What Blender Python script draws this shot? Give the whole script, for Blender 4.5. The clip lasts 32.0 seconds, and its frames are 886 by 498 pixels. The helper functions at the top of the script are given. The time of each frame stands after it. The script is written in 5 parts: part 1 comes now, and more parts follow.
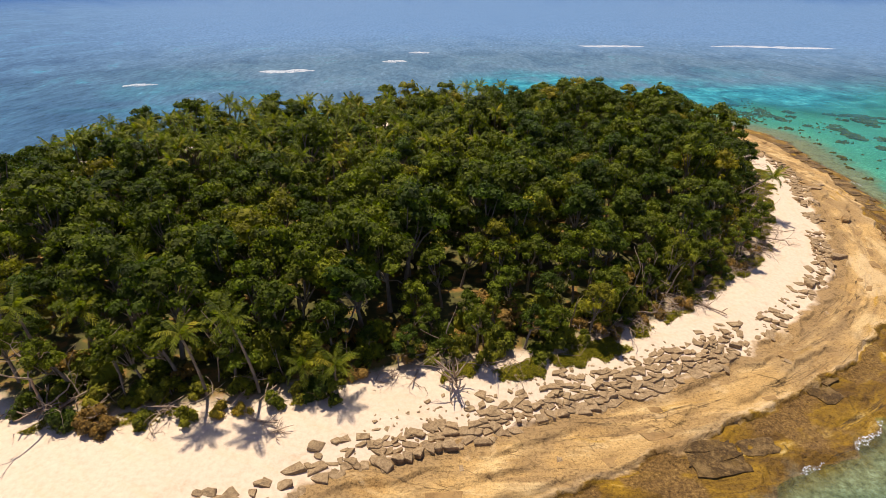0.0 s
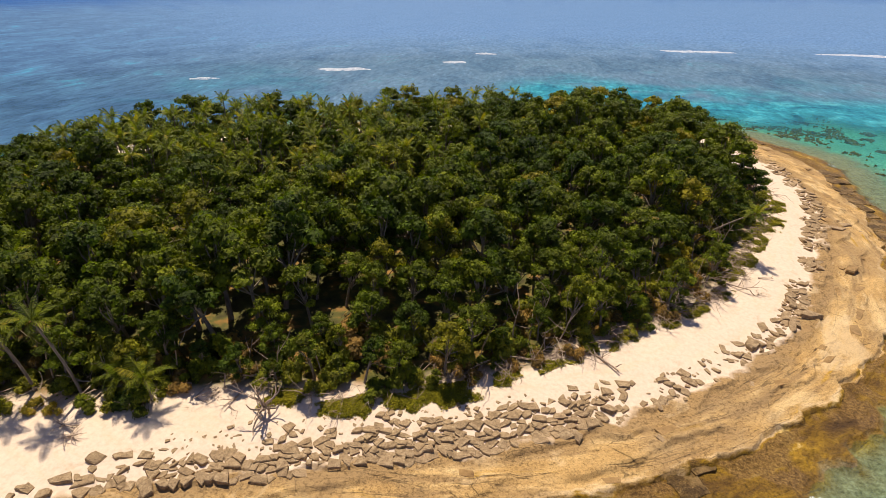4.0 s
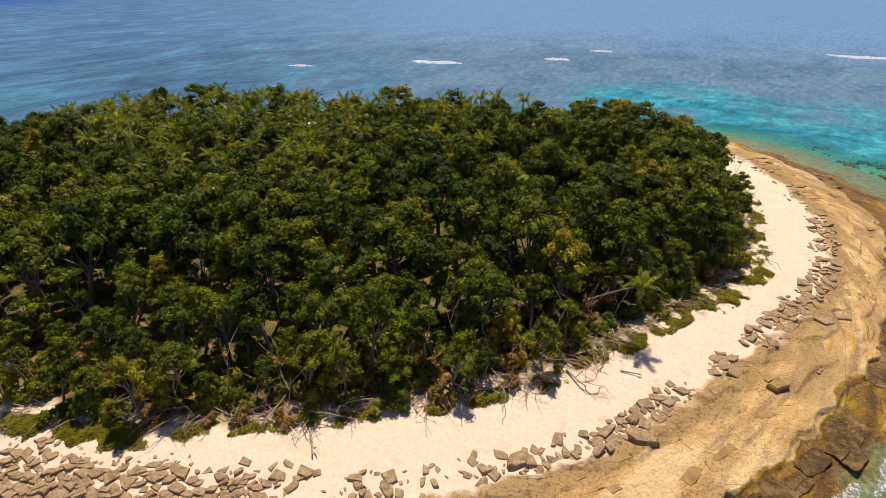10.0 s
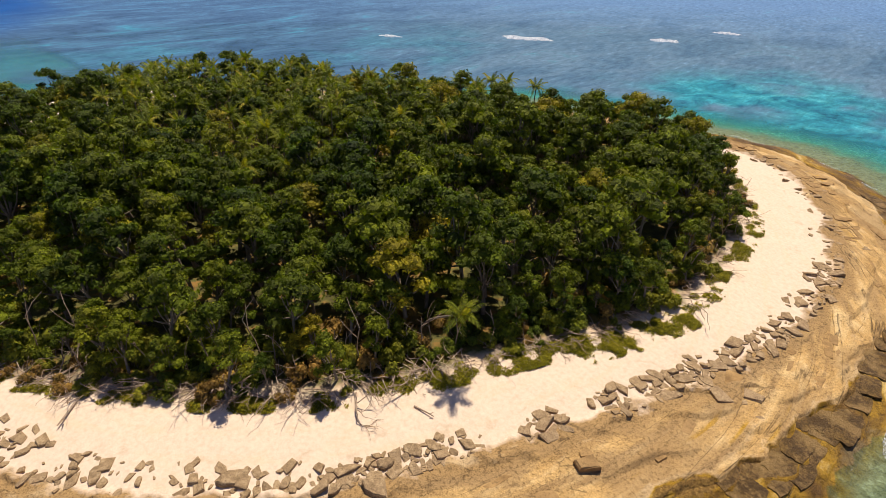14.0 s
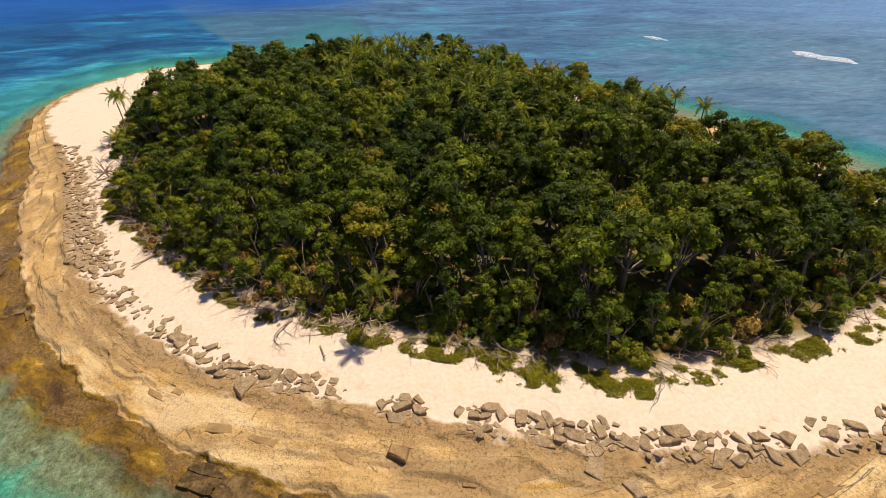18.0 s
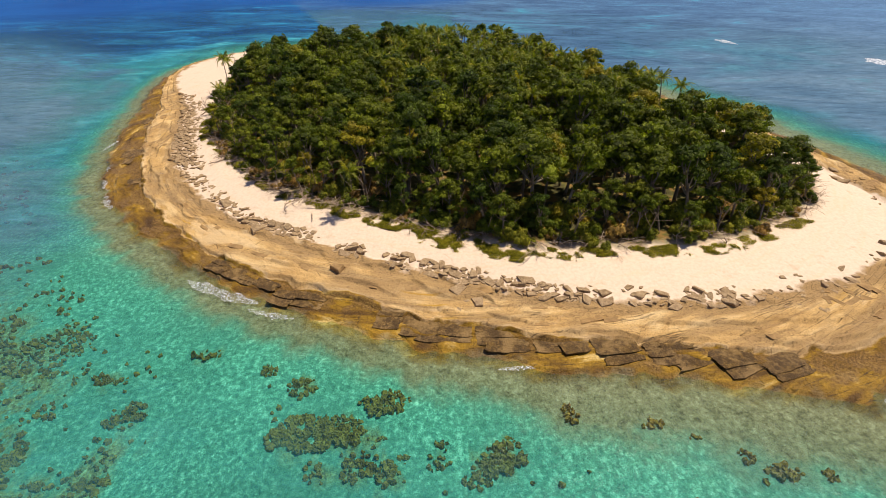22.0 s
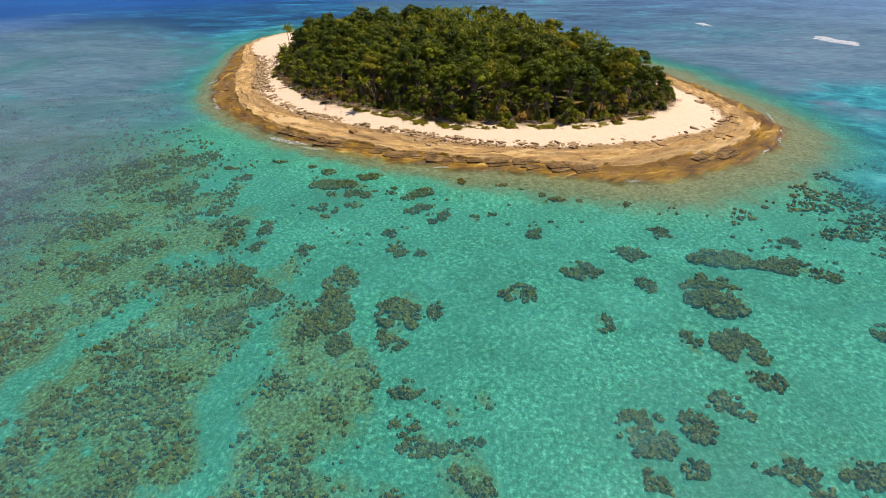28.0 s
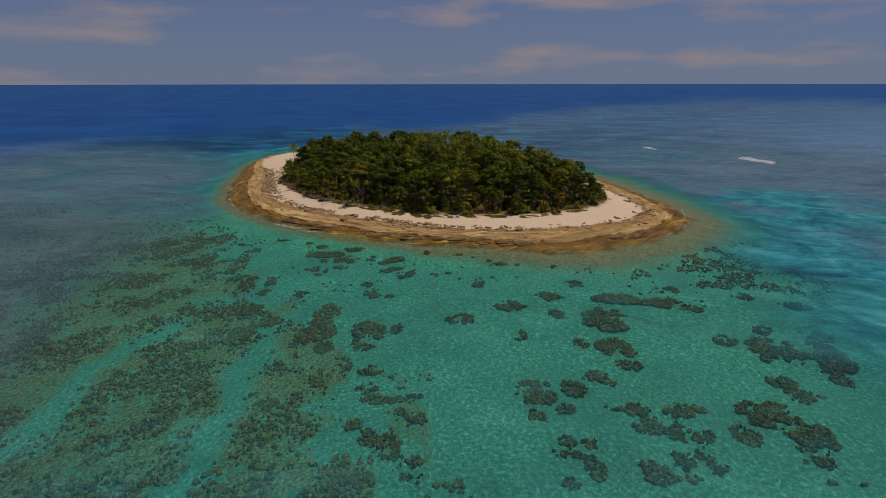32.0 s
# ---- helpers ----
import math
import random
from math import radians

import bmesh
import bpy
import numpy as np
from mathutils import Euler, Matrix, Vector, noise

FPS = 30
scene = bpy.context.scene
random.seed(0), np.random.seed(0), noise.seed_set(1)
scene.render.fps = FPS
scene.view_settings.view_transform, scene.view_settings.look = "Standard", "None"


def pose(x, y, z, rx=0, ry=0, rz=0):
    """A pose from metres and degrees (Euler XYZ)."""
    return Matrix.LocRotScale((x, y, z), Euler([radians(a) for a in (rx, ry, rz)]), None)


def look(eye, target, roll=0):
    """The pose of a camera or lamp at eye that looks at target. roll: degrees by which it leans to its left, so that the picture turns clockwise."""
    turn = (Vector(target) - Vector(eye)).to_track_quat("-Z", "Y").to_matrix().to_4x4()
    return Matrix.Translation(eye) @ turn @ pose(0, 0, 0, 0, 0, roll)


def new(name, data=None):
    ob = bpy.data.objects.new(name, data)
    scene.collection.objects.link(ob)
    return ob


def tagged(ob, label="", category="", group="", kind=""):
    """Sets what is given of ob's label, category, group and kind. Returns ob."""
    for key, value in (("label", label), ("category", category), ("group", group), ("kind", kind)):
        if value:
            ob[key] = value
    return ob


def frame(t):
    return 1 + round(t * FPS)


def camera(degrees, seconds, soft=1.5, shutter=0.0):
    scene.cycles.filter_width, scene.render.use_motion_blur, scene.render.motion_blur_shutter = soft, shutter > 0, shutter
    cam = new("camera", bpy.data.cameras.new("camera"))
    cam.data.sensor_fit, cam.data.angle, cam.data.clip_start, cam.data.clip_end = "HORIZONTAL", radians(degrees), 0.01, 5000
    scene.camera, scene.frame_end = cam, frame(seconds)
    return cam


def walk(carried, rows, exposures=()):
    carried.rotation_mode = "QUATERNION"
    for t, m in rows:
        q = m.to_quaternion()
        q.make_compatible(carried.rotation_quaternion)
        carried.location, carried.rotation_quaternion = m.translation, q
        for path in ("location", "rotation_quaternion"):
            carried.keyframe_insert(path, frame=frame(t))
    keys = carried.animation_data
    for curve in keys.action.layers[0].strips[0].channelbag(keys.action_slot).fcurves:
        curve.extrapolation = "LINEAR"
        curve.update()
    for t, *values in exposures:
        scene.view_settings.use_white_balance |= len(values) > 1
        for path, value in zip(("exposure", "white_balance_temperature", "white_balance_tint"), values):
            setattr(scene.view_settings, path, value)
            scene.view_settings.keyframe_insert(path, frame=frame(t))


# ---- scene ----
# ---- camera ----
cam = camera(79.8, 32.0, soft=0.5)
PATH = [
    (0, (-8.72, -7.25, 33.99), (-8.47, 37.45, 11.59), 0.10),
    (1, (-3.03, -6.02, 34.06), (-5.60, 38.61, 11.66), 0.10),
    (2, (2.65, -4.61, 34.03), (-1.72, 39.93, 11.74), 0.12),
    (3, (8.21, -2.78, 34.26), (2.29, 41.53, 11.87), 0.14),
    (3.5, (10.78, -1.84, 34.40), (3.88, 42.30, 11.96), 0.15),
    (5.5, (21.33, 2.77, 34.91), (8.73, 45.56, 12.32), 0.17),
    (6, (24.04, 4.27, 34.98), (10.53, 46.78, 12.40), 0.11),
    (7, (29.29, 7.61, 35.07), (14.21, 49.58, 12.46), 0.01),
    (8, (34.78, 11.38, 35.33), (16.61, 52.06, 12.64), -0.15),
    (9, (40.36, 15.57, 35.32), (20.69, 55.50, 12.55), -0.27),
    (10, (45.63, 20.27, 35.44), (24.12, 58.96, 12.20), -0.18),
    (11, (51.02, 25.12, 35.66), (26.41, 61.58, 11.90), -0.13),
    (12, (56.21, 30.40, 35.61), (29.12, 64.74, 11.38), -0.16),
    (13, (61.06, 35.99, 35.74), (32.14, 68.35, 10.92), -0.21),
    (14, (65.57, 41.95, 35.69), (35.00, 72.40, 10.44), -0.29),
    (14.5, (67.68, 44.87, 35.60), (36.30, 74.55, 10.41), -0.37),
    (16.5, (75.00, 56.48, 36.03), (36.55, 75.53, 10.36), 0.44),
    (17, (77.09, 59.78, 36.09), (37.10, 75.19, 10.33), 0.38),
    (18, (81.92, 65.95, 35.88), (39.91, 74.96, 10.32), 0.08),
    (19, (87.14, 70.88, 35.59), (44.42, 76.38, 10.20), 0.14),
    (20, (93.44, 74.75, 35.26), (50.23, 75.69, 10.12), 0.28),
    (21, (100.71, 77.97, 34.92), (57.43, 77.48, 9.90), 0.25),
    (22, (108.20, 80.85, 35.06), (64.97, 80.98, 9.93), 0.27),
    (23, (116.40, 83.32, 34.86), (73.10, 82.72, 9.86), 0.18),
    (24, (124.72, 85.88, 34.64), (81.44, 83.77, 9.68), 0.12),
    (24.5, (128.88, 87.13, 34.73), (85.66, 84.54, 9.73), 0.21),
    (26.5, (146.25, 92.60, 35.04), (103.16, 89.00, 9.93), -0.33),
    (27, (150.78, 94.03, 35.00), (107.70, 90.26, 9.91), -0.41),
    (28, (159.58, 96.34, 35.04), (116.51, 92.47, 9.94), -0.46),
    (29, (167.39, 98.39, 34.98), (123.49, 94.50, 11.37), -0.25),
    (30, (173.09, 100.13, 34.81), (127.86, 96.32, 13.84), -0.02),
    (31, (178.04, 101.65, 34.71), (131.49, 98.01, 16.82), 0.03),
    (32, (184.25, 103.54, 34.50), (136.66, 100.03, 19.59), -0.06),
]
walk(cam, [(t, look(eye, target, roll)) for t, eye, target, roll in PATH],
     exposures=[(0.0, 0.24, 6900, 15), (14.0, 0.19, 6900, 15), (20.0, 0.16, 6900, 15), (31.2, 0.15, 6900, 15), (31.6, -0.05, 6900, 15), (32.0, -0.98, 6900, 15)])

# ---- world, sun ----
SUN_EL, SHADOW_AZ = radians(66), radians(-62)      # the shadows fall towards SHADOW_AZ
world = bpy.data.worlds.new("sky")
scene.world = world
world.use_nodes = True
wn, wl = world.node_tree.nodes, world.node_tree.links
wn.clear()
wout, wbg = wn.new("ShaderNodeOutputWorld"), wn.new("ShaderNodeBackground")
sky = wn.new("ShaderNodeTexSky")
sky.sky_type, sky.sun_disc, sky.sun_elevation = "NISHITA", False, SUN_EL
sky.sun_rotation = math.pi / 2 - (SHADOW_AZ + math.pi)
sky.air_density, sky.dust_density, sky.ozone_density = 1.0, 0.1, 3.0
wbg.inputs["Strength"].default_value = 0.072
wco = wn.new("ShaderNodeTexCoord")
wmap = wn.new("ShaderNodeMapping")
wmap.inputs["Scale"].default_value = (3.0, 3.0, 15.0)
wno = wn.new("ShaderNodeTexNoise")
wno.inputs["Scale"].default_value, wno.inputs["Detail"].default_value = 1.3, 7.0
wra = wn.new("ShaderNodeValToRGB")
wra.color_ramp.elements[0].position, wra.color_ramp.elements[1].position = 0.51, 0.67
wmx = wn.new("ShaderNodeMixRGB")
wmx.inputs[2].default_value = (6.9, 6.1, 6.5, 1)
wfac = wn.new("ShaderNodeMath")
wfac.operation = "MULTIPLY"
wfac.inputs[1].default_value = 0.75
wl.new(wco.outputs["Generated"], wmap.inputs["Vector"])
wl.new(wmap.outputs["Vector"], wno.inputs["Vector"])
wl.new(wno.outputs["Fac"], wra.inputs["Fac"])
wl.new(wra.outputs["Color"], wfac.inputs[0])
wl.new(wfac.outputs[0], wmx.inputs[0])
wti = wn.new("ShaderNodeMixRGB")
wti.blend_type = "MULTIPLY"
wti.inputs[0].default_value, wti.inputs[2].default_value = 1.0, (0.50, 0.69, 1.13, 1)
wl.new(sky.outputs["Color"], wti.inputs[1])
whz = wn.new("ShaderNodeMixRGB")
whz.inputs[2].default_value = (3.6, 4.7, 7.4, 1)
wse = wn.new("ShaderNodeSeparateXYZ")
wrg = wn.new("ShaderNodeMapRange")
for wi, wv in zip(list(wrg.inputs)[1:5], (0.0, 0.40, 0.8, 0.0)):
    wi.default_value = wv
wl.new(wco.outputs["Generated"], wse.inputs[0])
wl.new(wse.outputs["Z"], wrg.inputs[0])
wl.new(wrg.outputs[0], whz.inputs[0])
wl.new(wti.outputs["Color"], whz.inputs[1])
wl.new(whz.outputs["Color"], wmx.inputs[1])
wl.new(wmx.outputs["Color"], wbg.inputs["Color"])
wl.new(wbg.outputs[0], wout.inputs[0])

sun_data = bpy.data.lights.new("sun", "SUN")
sun_data.energy, sun_data.angle, sun_data.color = 5.0, radians(0.53), (1.0, 0.94, 0.83)
sun = new("sun", sun_data)
SUN_DIR = Vector((math.cos(SHADOW_AZ) * math.cos(SUN_EL), math.sin(SHADOW_AZ) * math.cos(SUN_EL), -math.sin(SUN_EL)))
sun.matrix_world = look((0, 0, 200), Vector((0, 0, 200)) + SUN_DIR)


# ---- numbers: smooth noise over arrays ----
def hash2(ix, iy, seed):
    h = (ix * 374761393 + iy * 668265263 + seed * 982451653) & 0x7FFFFFFF
    h = ((h ^ (h >> 13)) * 1274126177) & 0x7FFFFFFF
    return ((h ^ (h >> 16)) & 0xFFFF) / 65535.0


def vnoise(x, y, seed=0):
    x, y = np.asarray(x, float), np.asarray(y, float)
    ix, iy = np.floor(x).astype(np.int64), np.floor(y).astype(np.int64)
    fx, fy = x - ix, y - iy
    fx, fy = fx * fx * (3 - 2 * fx), fy * fy * (3 - 2 * fy)
    a, b = hash2(ix, iy, seed), hash2(ix + 1, iy, seed)
    c, d = hash2(ix, iy + 1, seed), hash2(ix + 1, iy + 1, seed)
    return (a + (b - a) * fx) * (1 - fy) + (c + (d - c) * fx) * fy


def fbm(x, y, seed=0, octaves=4):
    total, amp, norm = 0.0, 1.0, 0.0
    for k in range(octaves):
        total = total + amp * vnoise(np.asarray(x) * 2 ** k, np.asarray(y) * 2 ** k, seed + 17 * k)
        norm += amp
        amp *= 0.5
    return total / norm


def smooth(a, b, x):
    s = np.clip((np.asarray(x, float) - a) / (b - a), 0, 1)  # a may lie above b: then it falls
    return s * s * (3 - 2 * s)


# ---- the island's outlines: radius in metres by bearing in degrees, round CENTRE ----
CENTRE = (0.0, 85.0)
FOREST_EDGE = [(-180, 79), (-165, 82), (-150, 80), (-135, 77), (-124, 73), (-117, 66.5), (-108, 59), (-100, 54.5), (-92, 53.5), (-84, 51.5), (-76, 49),
               (-66, 47), (-57, 45.8), (-40, 45.5), (-25, 45), (-15, 45.5), (-5, 48), (2, 51), (10, 53.5), (20, 55), (30, 59), (42, 62), (52, 64.5),
               (63, 64), (72, 58), (82, 51), (95, 48), (120, 46), (150, 57), (165, 69), (180, 79)]
ROCK_EDGE = [(-180, 94), (-160, 109), (-145, 117.5), (-134, 112), (-125, 102), (-117, 85), (-109, 71), (-105, 66.5), (-100, 62.5), (-93, 59.5), (-85, 57), (-76, 55.5), (-65, 54), (-50, 53), (-33, 52.5),
             (-24, 52), (-12, 54), (0, 57), (10, 61), (16, 63), (24, 66.5), (35, 69.5), (47, 74), (56, 76), (66, 69), (75, 63.5), (90, 57), (120, 54), (150, 66), (165, 79), (180, 94)]
WATER_EDGE = [(-180, 96), (-160, 111), (-145, 119.5), (-134, 114), (-125, 104.5), (-119, 96), (-107, 81), (-100, 75.5), (-91, 71), (-80, 67.5), (-68, 65.5), (-57, 64.5), (-45, 62.3), (-35, 63.3), (-25, 64),
              (-14, 65), (-7, 67), (0, 69), (7, 71), (14, 73.5), (20, 78), (26, 82.5), (35, 85), (45, 86), (54, 87), (62, 84.5), (72, 76), (80, 72), (90, 66), (120, 62), (150, 70), (165, 82), (180, 96)]


# how far across the shelf its main step lies, 0 to 1, by bearing
SCARP = [(-180, 0.58), (-100, 0.58), (-88, 0.57), (-80, 0.54), (-71, 0.46), (-64, 0.52), (-58, 0.56), (-47, 0.68), (-37, 0.72), (-30, 0.77), (-20, 0.70), (-12, 0.67), (0, 0.65), (14, 0.60), (180, 0.58)]


def outline(table, theta):
    """The radius at bearing theta (degrees, arrays too), smoothed."""
    xs, ys = np.array(table, float).T
    theta = (np.asarray(theta, float) + 180) % 360 - 180
    return sum(w * np.interp((theta + d + 180) % 360 - 180, xs, ys) for d, w in ((-4, 0.2), (-2, 0.2), (0, 0.2), (2, 0.2), (4, 0.2)))


def edges_at(theta):
    wob = fbm(np.asarray(theta) / 2.3, np.zeros_like(theta), 5, 3) - 0.5
    rf = outline(FOREST_EDGE, theta)
    rr = outline(ROCK_EDGE, theta) + 1.3 * wob
    rw = outline(WATER_EDGE, theta) + 2.6 * (fbm(np.asarray(theta) / 1.7, np.zeros_like(theta), 9, 3) - 0.5)
    return rf, rr, rw


def shelf_share(u, theta):
    """The place across the shelf, stretched so that its main step always lies at 0.585."""
    edge = outline(SCARP, theta)
    return np.where(u < edge, 0.585 * u / edge, 1 - 0.415 * (1 - u) / (1 - edge))


def shallows(theta):
    """How far the brown shallows reach from the rock's edge."""
    return 8.0 + 11.0 * smooth(-10, 26, theta)


def height_at(r, theta):
    """The ground's height and its zone (below 0 woods, 0 to 1 sand, 1 to 2 rock shelf, above 2 sea bed)."""
    r, theta = np.asarray(r, float), np.asarray(theta, float)
    rf, rr, rw = edges_at(theta)
    a = np.radians(theta)
    x, y = CENTRE[0] + r * np.cos(a), CENTRE[1] + r * np.sin(a)
    zone = np.where(r < rf, (r - rf) / 10.0, np.where(r < rr, (r - rf) / (rr - rf), np.where(r < rw, 1 + shelf_share(np.clip((r - rr) / (rw - rr), 0, 1), theta), 2 + (r - rw) / 10.0)))
    woods = 2.25 + 0.5 * (fbm(x / 9, y / 9, 21, 3) - 0.5) - 0.35 * smooth(-0.5, 0, zone)
    sand = 1.9 - 0.95 * np.clip(zone, 0, 1) ** 1.2 + 0.12 * (fbm(x / 3, y / 3, 23, 3) - 0.5) * smooth(0, 0.1, zone)
    # the shelf: ledges that run along the shore, each with a small step down
    u = np.clip(zone - 1, 0, 1)
    bend = 0.16 * (fbm(theta / 6.0, np.zeros_like(theta), 31, 4) - 0.5) + 0.05 * (fbm(x / 1.6, y / 1.6, 33, 3) - 0.5)
    scarp = smooth(0.58, 0.597, u + 0.7 * bend)                       # the main step down to the wet terrace
    lay = u * 5 + 2.2 * (fbm(theta / 9.0, u * 1.5, 34, 4) - 0.5) + 0.15 * (fbm(x / 1.8, y / 1.8, 36, 3) - 0.5)
    part = lay - np.floor(lay)
    tooth = 0.36 * np.minimum(part / 0.86, 1) * (1 - smooth(0.88, 0.97, part)) * smooth(0.42, 0.6, fbm(theta / 3.0, np.floor(lay) * 3.3, 32, 3))
    shelf = 0.98 - 0.30 * u - 0.42 * scarp + tooth * (1 - 0.5 * scarp) + 0.11 * (fbm(x / 1.3, y / 1.3, 35, 4) - 0.5)
    shelf = shelf - 0.12 * smooth(0.56, 0.66, fbm(theta / 2.6, u * 7, 39, 4)) * smooth(0.2, 0.35, u)
    shelf = np.where(u > 0.9, shelf - 0.12 * (u - 0.9) * 10, shelf)
    d = r - rw
    bed = 0.05 - 0.30 * smooth(0, 1.2, d) - 0.75 * smooth(1, 16, d) - 0.6 * smooth(10, 60, d) - 6 * smooth(150, 500, d) + 0.35 * (fbm(x / 4, y / 4, 41, 4) - 0.5) * smooth(0, 4, d)
    z = np.where(zone < 0, woods, np.where(zone < 1, sand, np.where(zone < 2, shelf, np.minimum(bed, 0.1))))
    return z, zone


def ground_z(x, y):
    dx, dy = np.asarray(x, float) - CENTRE[0], np.asarray(y, float) - CENTRE[1]
    return height_at(np.hypot(dx, dy), np.degrees(np.arctan2(dy, dx)))[0]


def polar(r, theta):
    a = radians(theta)
    return CENTRE[0] + r * math.cos(a), CENTRE[1] + r * math.sin(a)


def mesh_of(name, verts, faces, mats=(), smooth_faces=False):
    """A mesh from arrays: verts (n, 3), faces (m, 3 or 4)."""
    verts, faces = np.asarray(verts, np.float32), np.asarray(faces, np.int32)
    me = bpy.data.meshes.new(name)
    m, k = faces.shape
    me.vertices.add(len(verts))
    me.vertices.foreach_set("co", verts.ravel())
    me.loops.add(m * k)
    me.loops.foreach_set("vertex_index", faces.ravel())
    me.polygons.add(m)
    me.polygons.foreach_set("loop_start", np.arange(0, m * k, k, dtype=np.int32))
    me.polygons.foreach_set("use_smooth", np.full(m, smooth_faces, bool))
    for mat in mats:
        me.materials.append(mat)
    me.update(calc_edges=True)
    return me


def put_attribute(me, name, values):
    at = me.attributes.new(name, "FLOAT", "POINT")
    at.data.foreach_set("value", np.asarray(values, np.float32).ravel())


def even_clumps(me):
    """Leaves that grow in no clumps: one tone for all."""
    put_attribute(me, "clump", np.full(len(me.vertices), 0.6))
    return me


def piece(name, me, parent=None, label=""):
    ob = new(name, me)
    ob.parent = parent
    if label:
        tagged(ob, label)
    return ob


# ---- materials ----
class Nodes:
    """A short way to write node trees."""
    def __init__(self, name):
        self.mat = bpy.data.materials.new(name)
        self.mat.use_nodes = True
        self.n, self.l = self.mat.node_tree.nodes, self.mat.node_tree.links
        self.n.clear()

    def set(self, socket, value):
        if hasattr(value, "is_output"):
            self.l.new(value, socket)
        else:
            socket.default_value = value

    def noise(self, scale, detail=5.0, rough=0.55, vec=None, distort=0.0):
        nd = self.n.new("ShaderNodeTexNoise")
        nd.inputs["Scale"].default_value, nd.inputs["Detail"].default_value = scale, detail
        nd.inputs["Roughness"].default_value, nd.inputs["Distortion"].default_value = rough, distort
        self.l.new(vec or self.where(), nd.inputs["Vector"])
        return nd.outputs["Fac"]

    def voronoi(self, scale, vec=None, feature="F1", out="Distance"):
        nd = self.n.new("ShaderNodeTexVoronoi")
        nd.feature = feature
        nd.inputs["Scale"].default_value = scale
        self.l.new(vec or self.where(), nd.inputs["Vector"])
        return nd.outputs[out]

    def where(self):
        return self.n.new("ShaderNodeNewGeometry").outputs["Position"]

    def local(self):
        return self.n.new("ShaderNodeTexCoord").outputs["Object"]

    def mapped(self, scale, rot=(0, 0, 0), vec=None):
        nd = self.n.new("ShaderNodeMapping")
        nd.inputs["Scale"].default_value, nd.inputs["Rotation"].default_value = scale, rot
        self.l.new(vec or self.where(), nd.inputs["Vector"])
        return nd.outputs["Vector"]

    def attribute(self, name):
        nd = self.n.new("ShaderNodeAttribute")
        nd.attribute_name = name
        return nd.outputs["Fac"]

    def ramp(self, fac, stops):
        nd = self.n.new("ShaderNodeValToRGB")
        el = nd.color_ramp.elements
        while len(el) < len(stops):
            el.new(0.5)
        for e, (p, c) in zip(el, stops):
            e.position = p
            e.color = (*c, 1) if isinstance(c, tuple) else (c, c, c, 1)
        self.set(nd.inputs["Fac"], fac)
        return nd.outputs["Color"]

    def mix(self, fac, a, b, mode="MIX"):
        nd = self.n.new("ShaderNodeMixRGB")
        nd.blend_type = mode
        for s, v in zip(nd.inputs, (fac, a, b)):
            self.set(s, (*v, 1) if isinstance(v, tuple) and len(v) == 3 else v)
        return nd.outputs["Color"]

    def math(self, op, a, b=0.0, clamp=False):
        nd = self.n.new("ShaderNodeMath")
        nd.operation, nd.use_clamp = op, clamp
        self.set(nd.inputs[0], a), self.set(nd.inputs[1], b)
        return nd.outputs[0]

    def span(self, v, a, b, c=0.0, d=1.0):
        nd = self.n.new("ShaderNodeMapRange")
        self.set(nd.inputs[0], v)
        for s, x in zip(list(nd.inputs)[1:5], (a, b, c, d)):
            s.default_value = x
        return nd.outputs[0]

    def random(self):
        return self.n.new("ShaderNodeObjectInfo").outputs["Random"]

    def island(self):
        return self.n.new("ShaderNodeNewGeometry").outputs["Random Per Island"]

    def bump(self, height, strength=0.4, dist=0.05):
        nd = self.n.new("ShaderNodeBump")
        nd.inputs["Strength"].default_value, nd.inputs["Distance"].default_value = strength, dist
        self.set(nd.inputs["Height"], height)
        return nd.outputs["Normal"]

    def surface(self, color, rough=0.8, normal=None, spec=0.3):
        nd = self.n.new("ShaderNodeBsdfPrincipled")
        self.set(nd.inputs["Base Color"], (*color, 1) if isinstance(color, tuple) else color)
        self.set(nd.inputs["Roughness"], rough)
        nd.inputs["Specular IOR Level"].default_value = spec
        if normal is not None:
            self.l.new(normal, nd.inputs["Normal"])
        return nd.outputs[0]

    def out(self, shader):
        o = self.n.new("ShaderNodeOutputMaterial")
        self.l.new(shader, o.inputs["Surface"])
        return self.mat


